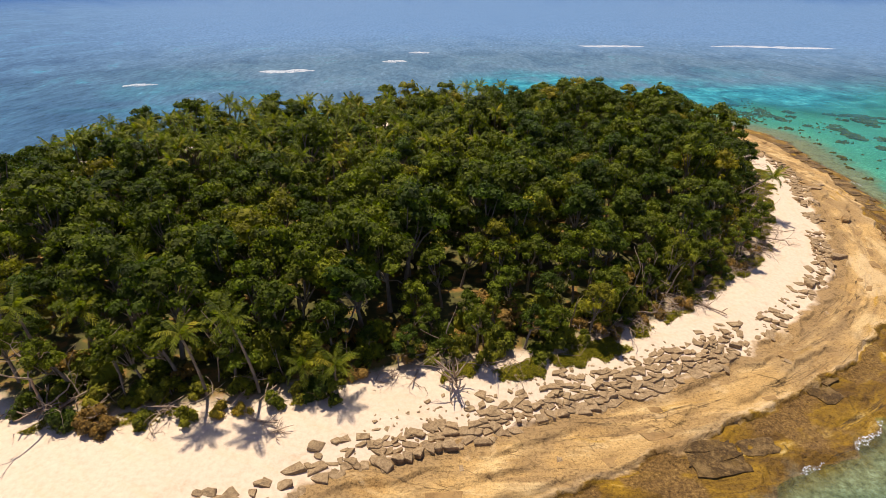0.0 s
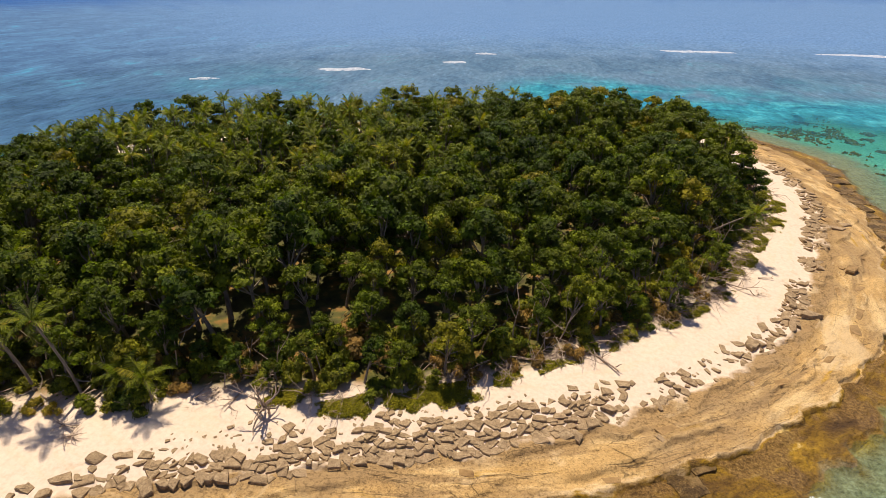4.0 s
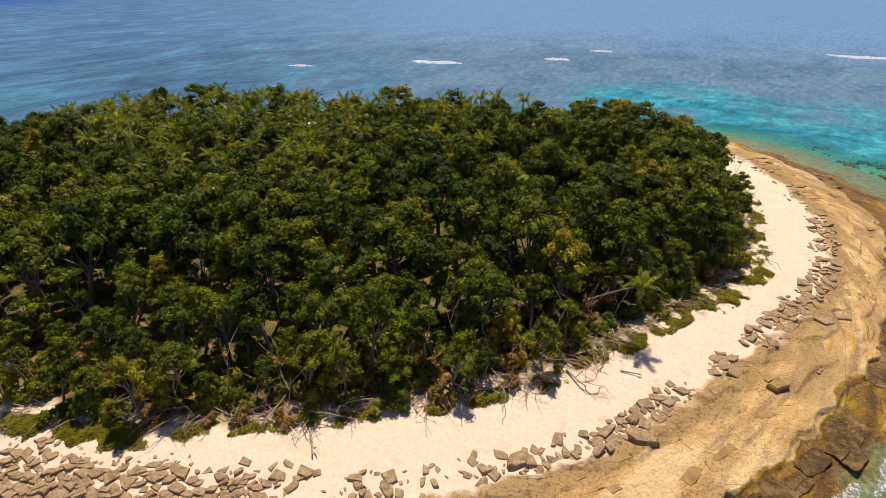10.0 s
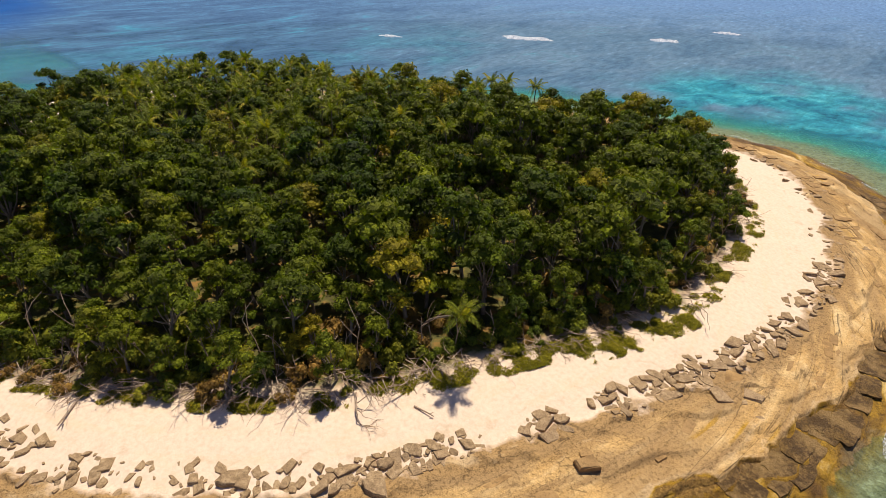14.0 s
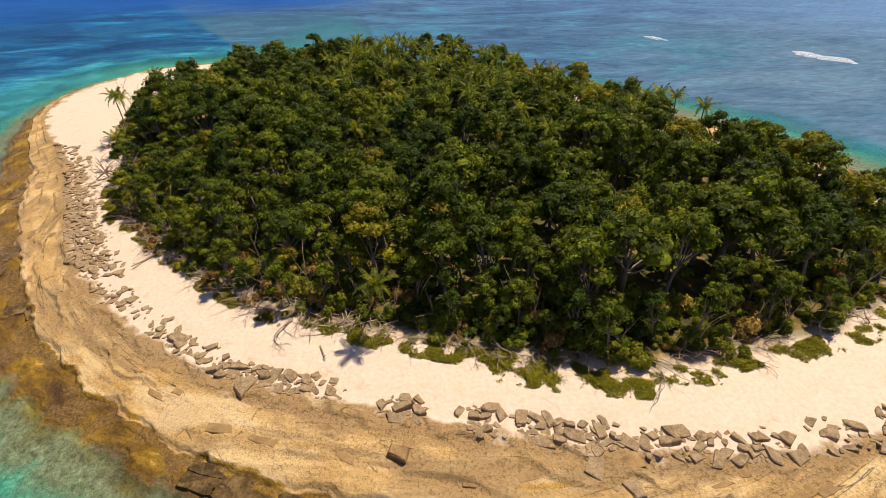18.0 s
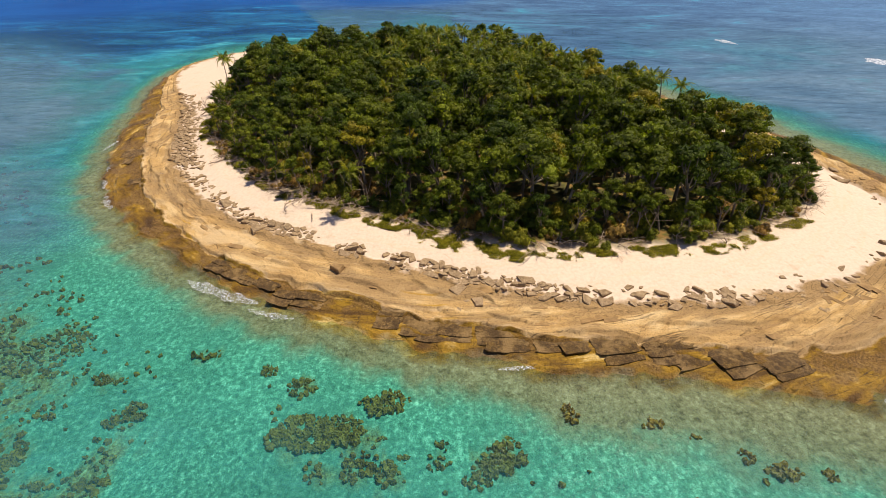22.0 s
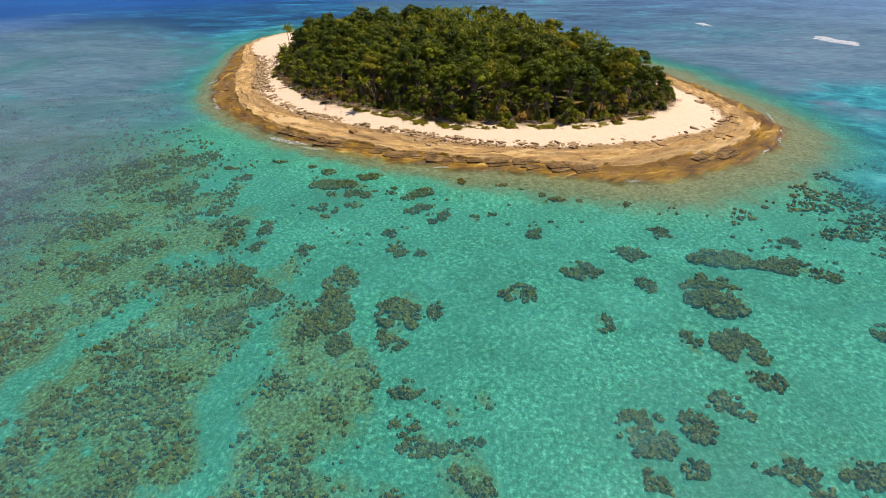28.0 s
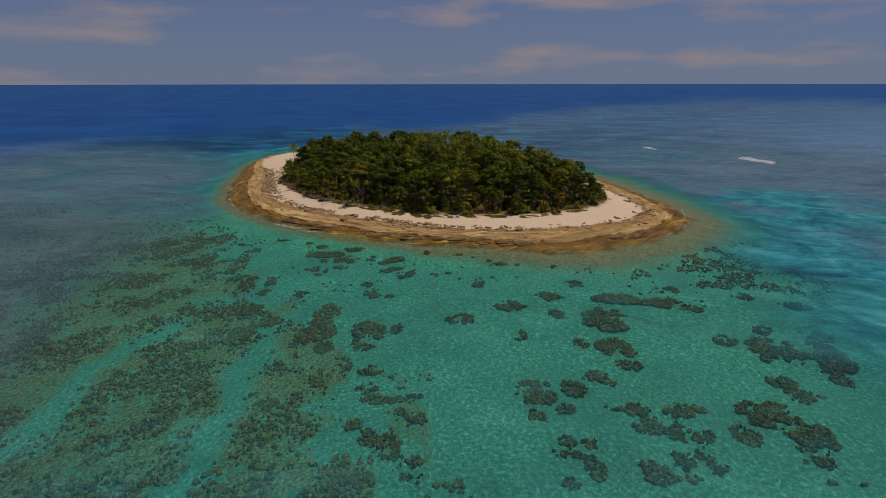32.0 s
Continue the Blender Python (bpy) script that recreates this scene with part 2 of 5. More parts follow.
def leaf_material(name, low, high, warm, own=True, gloss=0.18, rough=0.5):
    k = Nodes(name)
    tone = k.random() if own else k.attribute("tone")
    base = k.ramp(tone, [(0.0, low), (0.45, tuple(0.5 * (p + q) for p, q in zip(low, high))), (0.88, high), (1.0, warm)])
    base = k.mix(k.span(k.island(), 0, 1, 0.0, 1.0), k.mix(1.0, base, (0.66, 0.68, 0.7), "MULTIPLY"), k.mix(1.0, base, (2.2, 2.1, 1.7), "MULTIPLY"))
    base = k.mix(1.0, base, k.ramp(k.attribute("clump"), [(0.0, 0.72), (0.6, 1.0), (1.0, 1.55)]), "MULTIPLY")
    base = k.mix(k.span(k.noise(0.5, 2.0), 0.60, 0.78, 0.0, 0.4), base, warm)
    sh = k.surface(base, rough, k.bump(k.noise(5.0, 4.0, 0.8), 0.9, 0.25), gloss)
    tr = k.n.new("ShaderNodeBsdfTranslucent")
    k.l.new(k.mix(1.0, base, (1.3, 1.5, 0.5), "MULTIPLY"), tr.inputs["Color"])
    mx = k.n.new("ShaderNodeMixShader")
    mx.inputs[0].default_value = 0.27
    k.l.new(sh, mx.inputs[1]), k.l.new(tr.outputs[0], mx.inputs[2])
    return k.out(mx.outputs[0])


LEAF = leaf_material("broad_leaf", (0.036, 0.058, 0.005), (0.110, 0.128, 0.008), (0.22, 0.175, 0.014))
LEAF_INNER = leaf_material("broad_leaf_interior", (0.036, 0.058, 0.005), (0.110, 0.128, 0.008), (0.20, 0.165, 0.014), own=False)
PALM_LEAF = leaf_material("palm_leaf", (0.075, 0.098, 0.006), (0.16, 0.175, 0.010), (0.29, 0.235, 0.02), gloss=0.28, rough=0.42)
SHRUB_LEAF = leaf_material("shrub_leaf", (0.10, 0.115, 0.009), (0.17, 0.165, 0.014), (0.30, 0.22, 0.03))
CREEPER_LEAF = leaf_material("creeper_leaf", (0.12, 0.115, 0.007), (0.21, 0.185, 0.012), (0.33, 0.25, 0.04), own=False)
DRY_LEAF = leaf_material("dry_leaf", (0.15, 0.092, 0.026), (0.25, 0.15, 0.042), (0.30, 0.20, 0.055))


def bark_material(name, a, b):
    k = Nodes(name)
    g = k.noise(3.0, 6.0, 0.6, k.mapped((1, 1, 0.25), vec=k.local()))
    col = k.ramp(g, [(0.3, a), (0.7, b)])
    col = k.mix(k.span(k.random(), 0, 1, 0, 0.4), col, b)
    return k.out(k.surface(col, 0.9, k.bump(g, 0.5, 0.03), 0.1))


BARK = bark_material("bark", (0.09, 0.068, 0.048), (0.31, 0.25, 0.185))
DEADWOOD = bark_material("dead_wood", (0.13, 0.082, 0.05), (0.46, 0.35, 0.25))


def stain_of(k):
    return k.noise(0.22, 5.0, 0.6)


def make_ground_material():
    k = Nodes("island_ground")
    zone = k.attribute("zone")
    com = k.n.new("ShaderNodeCombineXYZ")
    k.l.new(k.attribute("along"), com.inputs[0]), k.l.new(k.attribute("across"), com.inputs[1])
    shore = com.outputs[0]                      # runs along the beach and across it, in metres
    streak = k.noise(1.0, 8.0, 0.62, k.mapped((0.12, 0.85, 1), vec=shore), 0.15)
    wob = k.math("ADD", zone, k.span(k.noise(0.3, 5.0, 0.6), 0.2, 0.8, -0.14, 0.14))
    fine = k.noise(2.5, 8.0, 0.65)
    grit = k.noise(9.0, 5.0, 0.7)
    litter = k.ramp(k.noise(0.5, 6.0), [(0.35, (0.05, 0.042, 0.016)), (0.52, (0.09, 0.085, 0.022)), (0.64, (0.24, 0.125, 0.035)), (0.72, (0.08, 0.095, 0.016))])
    sand = k.ramp(fine, [(0.25, (0.55, 0.42, 0.29)), (0.5, (0.645, 0.505, 0.36)), (0.8, (0.72, 0.585, 0.43))])
    sand = k.mix(k.span(streak, 0.5, 0.72, 0.0, 0.5), sand, (0.62, 0.455, 0.27))
    sand = k.mix(k.span(k.noise(5.0, 3.0, 0.7), 0.66, 0.74, 0.0, 0.5), sand, (0.40, 0.31, 0.21))
    wrack = k.math("ABSOLUTE", k.math("SUBTRACT", k.math("ADD", zone, k.span(k.noise(0.22, 5.0, 0.6), 0.2, 0.8, -0.3, 0.3)), 0.62))
    sand = k.mix(k.math("MULTIPLY", k.span(wrack, 0.0, 0.05, 0.45, 0.0), k.span(k.noise(0.6, 6.0, 0.65), 0.50, 0.60)), sand, (0.42, 0.31, 0.19))
    edge = k.ramp(k.noise(0.7, 8.0, 0.7), [(0.35, (0.035, 0.04, 0.008)), (0.48, (0.10, 0.095, 0.015)), (0.58, (0.22, 0.11, 0.028)), (0.70, (0.36, 0.24, 0.11))])
    litter = k.mix(k.span(wob, -0.55, -0.2), litter, edge)
    u = k.math("ADD", k.math("SUBTRACT", zone, 1.0), k.span(k.noise(0.5, 6.0, 0.6, k.mapped((0.3, 0.8, 1), vec=shore)), 0.2, 0.8, -0.10, 0.10))
    pits = k.span(k.noise(3.6, 6.0, 0.62), 0.52, 0.66)
    blot = k.noise(0.4, 7.0, 0.65, k.mapped((0.35, 1.0, 1), vec=shore), 0.5)
    band = k.noise(1.0, 6.0, 0.6, k.mapped((0.07, 0.75, 1), vec=shore), 0.25)
    upper = k.mix(k.math("MULTIPLY", pits, 0.7), k.mix(blot, (0.26, 0.158, 0.062), (0.43, 0.275, 0.115)), (0.16, 0.095, 0.04))
    tan = k.ramp(blot, [(0.30, (0.31, 0.175, 0.06)), (0.45, (0.47, 0.29, 0.105)), (0.56, (0.56, 0.36, 0.14)), (0.70, (0.70, 0.51, 0.25))])
    tan = k.mix(k.span(band, 0.53, 0.64, 0.0, 0.8), tan, (0.27, 0.165, 0.07))
    tan = k.mix(k.math("MULTIPLY", pits, k.span(band, 0.40, 0.62, 0.0, 0.7)), tan, (0.18, 0.105, 0.045))
    pale = k.noise(1.0, 5.0, 0.55, k.mapped((0.09, 0.34, 1), (0, 0, 0.05), vec=shore), 0.6)
    tan = k.mix(k.span(pale, 0.57, 0.66, 0.0, 0.7), tan, (0.66, 0.47, 0.22))
    tan = k.mix(k.span(k.noise(0.6, 4.0, 0.55, k.mapped((0.16, 1.3, 1), vec=shore)), 0.62, 0.70, 0.0, 0.9), tan, (0.45, 0.25, 0.022))
    dark = k.ramp(blot, [(0.28, (0.055, 0.027, 0.006)), (0.40, (0.105, 0.053, 0.009)), (0.50, (0.20, 0.108, 0.010)), (0.58, (0.32, 0.18, 0.013)), (0.66, (0.56, 0.39, 0.13))])
    dark = k.mix(k.math("MULTIPLY", pits, k.span(blot, 0.35, 0.6, 0.6, 0.15)), dark, (0.055, 0.03, 0.012))
    shelf = k.mix(k.span(u, 0.12, 0.22), upper, tan)
    rim = k.math("MULTIPLY", k.span(u, 0.545, 0.565), k.span(u, 0.595, 0.575))
    shelf = k.mix(k.math("MULTIPLY", rim, k.span(blot, 0.38, 0.6, 0.0, 0.7)), shelf, (0.62, 0.46, 0.26))
    shelf = k.mix(k.span(u, 0.57, 0.60), shelf, dark)
    bent = k.mix(1.0, shore, k.mix(1.0, k.noise(0.5, 5.0, 0.6), (2.2, 1.4, 0.0), "MULTIPLY"), "ADD")
    crack = k.math("MULTIPLY", k.span(k.voronoi(1.0, k.mapped((0.20, 0.62, 1), vec=bent), "DISTANCE_TO_EDGE"), 0.0, 0.02, 0.75, 0.0), k.span(k.noise(0.3, 4.0, 0.6), 0.52, 0.60))
    shelf = k.mix(crack, shelf, (0.05, 0.028, 0.012))
    ledge = k.math("ABSOLUTE", k.math("SUBTRACT", k.noise(1.0, 7.0, 0.5, k.mapped((0.022, 0.30, 1), vec=shore), 0.1), 0.5))
    shelf = k.mix(k.math("MULTIPLY", k.span(ledge, 0.0, 0.007, 0.85, 0.0), k.span(stain_of(k), 0.40, 0.5)), shelf, (0.05, 0.03, 0.015))
    grain = k.ramp(k.noise(7.0, 6.0, 0.75), [(0.36, 0.35), (0.46, 0.95), (0.60, 1.15), (0.70, 1.4)])
    shelf = k.mix(k.span(blot, 0.3, 0.6, 1.0, 0.6), shelf, k.mix(1.0, shelf, grain, "MULTIPLY"))
    crust = k.math("MULTIPLY", k.math("MULTIPLY", k.span(u, 0.60, 0.615), k.span(u, 1.05, 0.92)), k.span(k.math("ADD", k.noise(0.16, 5.0, 0.6), k.span(u, 0.6, 0.8, 0.07, -0.07)), 0.47, 0.53, 0.0, 0.85))
    shelf = k.mix(crust, shelf, k.ramp(k.noise(4.5, 6.0, 0.75), [(0.36, (0.05, 0.026, 0.008)), (0.48, (0.15, 0.082, 0.024)), (0.60, (0.25, 0.145, 0.042)), (0.70, (0.42, 0.27, 0.10))]))
    patchy = k.noise(0.16, 6.0, 0.62, k.mapped((0.55, 1.0, 1), vec=shore), 0.8)
    shelf = k.mix(k.math("MULTIPLY", k.span(patchy, 0.46, 0.58, 0.0, 0.62), k.span(u, 0.60, 0.56)), shelf, k.mix(pits, (0.30, 0.195, 0.09), (0.17, 0.105, 0.048)))
    shelf = k.mix(k.math("MULTIPLY", k.span(patchy, 0.40, 0.33, 0.0, 0.55), k.span(u, 0.60, 0.56)), shelf, (0.68, 0.50, 0.27))
    shallow = k.ramp(k.noise(1.5, 8.0, 0.78), [(0.34, (0.075, 0.06, 0.028)), (0.45, (0.19, 0.165, 0.09)), (0.56, (0.28, 0.25, 0.15)), (0.66, (0.40, 0.38, 0.26))])
    # mottled bed; its palest flecks paint in the sun's sparkle through waves
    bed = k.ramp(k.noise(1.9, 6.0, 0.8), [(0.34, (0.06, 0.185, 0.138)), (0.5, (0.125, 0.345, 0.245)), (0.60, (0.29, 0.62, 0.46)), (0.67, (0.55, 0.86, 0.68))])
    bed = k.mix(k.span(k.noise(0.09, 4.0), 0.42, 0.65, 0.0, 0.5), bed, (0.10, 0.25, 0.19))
    weed = k.ramp(k.noise(2.6, 7.0, 0.78), [(0.34, (0.06, 0.036, 0.012)), (0.44, (0.175, 0.135, 0.046)), (0.52, (0.31, 0.27, 0.10)), (0.60, (0.40, 0.43, 0.21)), (0.68, (0.50, 0.74, 0.50))])
    reefy = k.math("MULTIPLY", k.attribute("reef"), k.span(k.noise(0.42, 7.0, 0.72), 0.36, 0.52, 0.15, 1.0))
    bed = k.mix(k.span(reefy, 0.15, 0.75), bed, weed)
    col = k.mix(k.span(wob, -0.30, -0.08), litter, sand)
    col = k.mix(k.span(wob, 0.95, 1.03), col, shelf)
    col = k.mix(k.span(wob, 1.98, 2.2), col, shallow)
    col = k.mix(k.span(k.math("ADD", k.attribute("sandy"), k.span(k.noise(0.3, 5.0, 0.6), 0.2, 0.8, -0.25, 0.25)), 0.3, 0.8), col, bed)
    relief = k.math("ADD", k.math("MULTIPLY", fine, 0.6), k.math("ADD", k.math("MULTIPLY", grit, 0.4), k.math("MULTIPLY", k.math("SUBTRACT", blot, k.math("MULTIPLY", pits, 0.3)), 1.0)))
    rough = k.span(wob, 1.55, 1.95, 0.95, 0.5)
    bumpy = k.bump(k.math("MULTIPLY", relief, k.span(zone, 0.9, 1.1, 0.12, 1.0)), 0.8, 0.25)
    return k.out(k.surface(col, rough, bumpy, 0.2))


GROUND = make_ground_material()


def make_rock_material():
    k = Nodes("beach_rock")
    g = k.noise(2.2, 7.0, 0.62)
    col = k.ramp(g, [(0.3, (0.145, 0.094, 0.050)), (0.5, (0.31, 0.213, 0.112)), (0.72, (0.50, 0.37, 0.21))])
    col = k.mix(k.span(k.random(), 0, 1, 0, 0.5), col, (0.41, 0.285, 0.155))
    col = k.mix(k.span(k.noise(7.0, 5.0, 0.75), 0.50, 0.66, 0, 0.75), col, (0.13, 0.085, 0.05))
    return k.out(k.surface(col, 0.92, k.bump(k.noise(5.0, 7.0, 0.75), 1.0, 0.12), 0.1))


ROCK = make_rock_material()
kp = Nodes("shelf_rock")
kpg = kp.noise(0.9, 8.0, 0.65)
kpc = kp.ramp(kpg, [(0.32, (0.16, 0.09, 0.035)), (0.48, (0.30, 0.18, 0.07)), (0.62, (0.41, 0.255, 0.10)), (0.75, (0.52, 0.36, 0.17))])
kpc = kp.mix(kp.span(kp.random(), 0, 1, 0.0, 0.5), kpc, (0.30, 0.195, 0.09))
kpc = kp.mix(kp.span(kp.noise(3.6, 6.0, 0.62), 0.52, 0.66, 0.0, 0.7), kpc, (0.15, 0.09, 0.04))
PLATE = kp.out(kp.surface(kpc, 0.9, kp.bump(kp.noise(4.0, 7.0, 0.7), 0.8, 0.10), 0.15))


def make_coral_material():
    k = Nodes("coral")
    g = k.noise(1.7, 6.0, 0.65)
    col = k.ramp(g, [(0.3, (0.09, 0.042, 0.008)), (0.5, (0.23, 0.125, 0.025)), (0.7, (0.52, 0.33, 0.08))])
    col = k.mix(k.span(k.island(), 0, 1, 0, 0.6), col, (0.34, 0.19, 0.045))
    return k.out(k.surface(col, 0.95, k.bump(k.noise(5.0, 5.0, 0.7), 0.8, 0.1), 0.05))


CORAL = make_coral_material()


def make_water_material():
    k = Nodes("sea_water")
    shore, turq, deep, solid = k.attribute("shore"), k.attribute("turq"), k.attribute("deep"), k.attribute("solid")
    reef = k.noise(0.05, 9.0, 0.7, k.mapped((1.0, 0.5, 1), (0, 0, 0.5)), 0.8)
    flat = k.ramp(reef, [(0.32, (0.060, 0.125, 0.20)), (0.47, (0.095, 0.175, 0.255)), (0.58, (0.125, 0.21, 0.29)), (0.68, (0.09, 0.23, 0.30)), (0.76, (0.04, 0.32, 0.38))])
    lagoon = k.ramp(k.noise(0.1, 9.0, 0.72, None, 0.6), [(0.32, (0.012, 0.075, 0.14)), (0.45, (0.020, 0.19, 0.26)), (0.56, (0.035, 0.30, 0.36)), (0.68, (0.10, 0.47, 0.50))])
    ocean = k.ramp(k.noise(0.012, 5.0), [(0.3, (0.002, 0.050, 0.20)), (0.7, (0.005, 0.085, 0.29))])
    open_sea = k.ramp(reef, [(0.36, (0.003, 0.035, 0.11)), (0.50, (0.007, 0.07, 0.18)), (0.60, (0.014, 0.135, 0.28)), (0.68, (0.02, 0.27, 0.42)), (0.76, (0.06, 0.42, 0.48))])
    # paler far out: haze and sky reflection mixed into the water colour
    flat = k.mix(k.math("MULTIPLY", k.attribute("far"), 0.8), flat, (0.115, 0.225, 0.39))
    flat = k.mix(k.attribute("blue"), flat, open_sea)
    body = k.mix(turq, flat, lagoon)
    # light and dark of small wavelets, painted into the body colour
    ripple_light = k.noise(0.55, 9.0, 0.72, k.mapped((1.0, 0.32, 1), (0, 0, 0.7)), 0.3)
    body = k.mix(0.8, body, k.mix(1.0, body, k.ramp(ripple_light, [(0.34, 0.62), (0.50, 0.95), (0.60, 1.15), (0.70, 1.7)]), "MULTIPLY"))
    body = k.mix(deep, body, ocean)
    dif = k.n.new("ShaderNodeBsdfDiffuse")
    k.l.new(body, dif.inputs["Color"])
    tra = k.n.new("ShaderNodeBsdfTransparent")
    k.l.new(k.mix(shore, (0.56, 0.89, 0.825), (0.85, 0.95, 0.85)), tra.inputs["Color"])
    m1 = k.n.new("ShaderNodeMixShader")
    k.l.new(solid, m1.inputs[0]), k.l.new(tra.outputs[0], m1.inputs[1]), k.l.new(dif.outputs[0], m1.inputs[2])
    waves = k.math("ADD", k.noise(1.1, 6.0, 0.65, k.mapped((1.0, 0.6, 1), (0, 0, 0.7))), k.math("MULTIPLY", k.noise(0.1, 4.0, 0.55), 2.0))
    nor = k.bump(waves, 0.5, 0.35)
    glo = k.n.new("ShaderNodeBsdfGlossy")
    glo.inputs["Roughness"].default_value = 0.15
    k.l.new(nor, glo.inputs["Normal"])
    fre = k.n.new("ShaderNodeFresnel")
    fre.inputs["IOR"].default_value = 1.33
    k.l.new(nor, fre.inputs["Normal"])
    m2 = k.n.new("ShaderNodeMixShader")
    k.l.new(k.math("MULTIPLY", fre.outputs[0], 0.2), m2.inputs[0])
    k.l.new(m1.outputs[0], m2.inputs[1]), k.l.new(glo.outputs[0], m2.inputs[2])
    return k.out(m2.outputs[0])


WATER = make_water_material()


def make_foam(name, scale, low, high):
    k = Nodes(name)
    white = k.surface(k.ramp(k.noise(1.2, 5.0), [(0.3, (0.62, 0.68, 0.72)), (0.6, (0.85, 0.87, 0.88))]), 0.9)
    clear = k.n.new("ShaderNodeBsdfTransparent")
    mx = k.n.new("ShaderNodeMixShader")
    k.l.new(k.span(k.noise(scale, 10.0, 0.85), low, high, 0.0, 0.9), mx.inputs[0])
    k.l.new(clear.outputs[0], mx.inputs[1]), k.l.new(white, mx.inputs[2])
    return k.out(mx.outputs[0])


FOAM = make_foam("surf_foam", 2.4, 0.42, 0.58)
THIN_FOAM = make_foam("shore_foam", 4.5, 0.49, 0.60)

# ---- ground and sea ----
# patches of coral in the lagoon: x, y, half width along x and along y
CORAL_A = [(67.8, 57.7, 0.8, 1.6), (70.2, 64.4, 0.6, 0.7), (71.3, 49.5, 1.0, 1.7), (72.2, 68.1, 1.0, 1.4), (74.2, 75.6, 1.4, 2.3), (74.8, 46.5, 0.9, 1.1), (75.4, 53.2, 1.3, 1.6), (75.6, 92.2, 1.0, 0.9),
           (76.6, 98.7, 0.6, 1.0), (77.1, 72.2, 1.5, 1.9), (77.8, 69.1, 2.1, 2.5), (78.2, 102.0, 0.5, 0.5), (78.4, 75.0, 1.4, 1.2), (78.8, 80.9, 0.6, 0.5), (79.5, 85.8, 1.6, 1.8), (79.9, 105.5, 0.6, 0.7),
           (80.0, 46.6, 1.4, 1.2), (80.6, 74.0, 1.4, 1.5), (80.6, 80.8, 0.8, 0.8), (81.1, 108.0, 0.8, 1.5), (81.2, 83.8, 1.5, 1.3), (81.2, 71.0, 0.9, 1.5), (81.4, 77.0, 1.5, 1.2), (81.4, 111.0, 0.5, 0.5)]
CORAL_B = [(82.1, 50.1, 0.9, 1.0), (82.4, 117.6, 1.0, 1.1), (84.0, 124.7, 1.1, 0.8), (85.0, 87.1, 1.0, 1.8), (85.4, 75.7, 1.3, 1.4), (86.1, 70.3, 1.3, 1.2), (86.8, 97.2, 0.6, 0.7), (86.9, 85.0, 1.1, 1.2),
           (87.1, 73.0, 1.2, 0.4), (87.3, 87.9, 0.5, 0.7), (87.8, 90.0, 1.5, 0.9), (88.0, 94.8, 1.0, 0.8), (88.7, 106.0, 0.4, 0.4), (89.1, 72.0, 0.9, 0.8), (89.2, 54.5, 1.2, 1.2), (89.6, 52.0, 0.9, 1.2),
           (89.6, 88.5, 1.0, 0.8), (91.2, 121.0, 1.7, 1.5), (91.5, 64.4, 0.6, 1.5), (91.8, 103.3, 2.2, 1.0), (92.0, 60.4, 0.9, 1.0), (92.7, 138.1, 1.2, 1.3), (93.7, 82.8, 1.1, 1.0), (94.2, 64.9, 1.8, 1.2)]
CORAL_C = [(94.9, 149.5, 1.4, 1.5), (97.0, 115.7, 1.4, 2.1), (97.5, 127.1, 2.0, 4.6), (97.6, 84.6, 2.2, 1.5), (97.8, 65.2, 0.8, 0.7), (98.4, 156.2, 1.7, 2.4), (98.5, 133.9, 2.0, 3.1), (98.7, 71.9, 0.8, 1.7),
           (98.9, 87.9, 0.8, 0.7), (99.5, 65.1, 1.1, 0.8), (100.1, 71.9, 0.4, 1.2), (100.7, 138.3, 1.5, 1.9), (101.4, 108.7, 1.9, 2.3), (104.2, 116.0, 1.4, 1.2), (105.6, 65.6, 2.2, 2.1), (105.7, 123.5, 3.8, 3.7),
           (106.6, 78.9, 3.7, 1.9), (107.0, 100.7, 1.7, 2.2), (108.1, 146.5, 1.4, 1.5), (109.1, 154.5, 1.5, 2.2), (109.9, 70.8, 2.0, 1.7), (111.1, 87.3, 3.4, 2.7), (111.2, 90.8, 1.7, 0.9), (111.6, 139.5, 1.5, 1.5)]
CORAL_D = [(112.0, 109.7, 1.5, 1.1), (112.8, 78.7, 3.0, 2.9), (113.5, 68.1, 2.3, 1.6), (114.4, 118.2, 2.0, 1.1), (114.4, 145.1, 3.6, 3.4), (114.7, 123.4, 2.6, 2.7), (115.0, 151.5, 4.1, 2.4), (116.1, 77.4, 1.8, 1.4),
           (116.1, 87.0, 2.1, 1.5), (117.4, 81.5, 1.6, 1.2), (119.8, 123.7, 1.3, 1.9), (120.0, 149.5, 2.8, 1.3), (122.6, 142.0, 1.4, 1.8), (123.2, 119.2, 1.6, 1.9), (123.5, 89.5, 1.1, 1.6), (124.4, 96.9, 0.8, 1.2),
           (124.6, 92.5, 0.8, 1.0), (125.5, 143.0, 1.5, 2.2), (125.8, 115.4, 1.6, 1.5), (126.3, 94.2, 1.0, 0.8), (126.8, 110.8, 2.6, 2.3), (127.8, 90.0, 1.2, 1.2), (129.2, 96.0, 0.7, 0.9), (129.4, 121.1, 1.4, 2.2)]
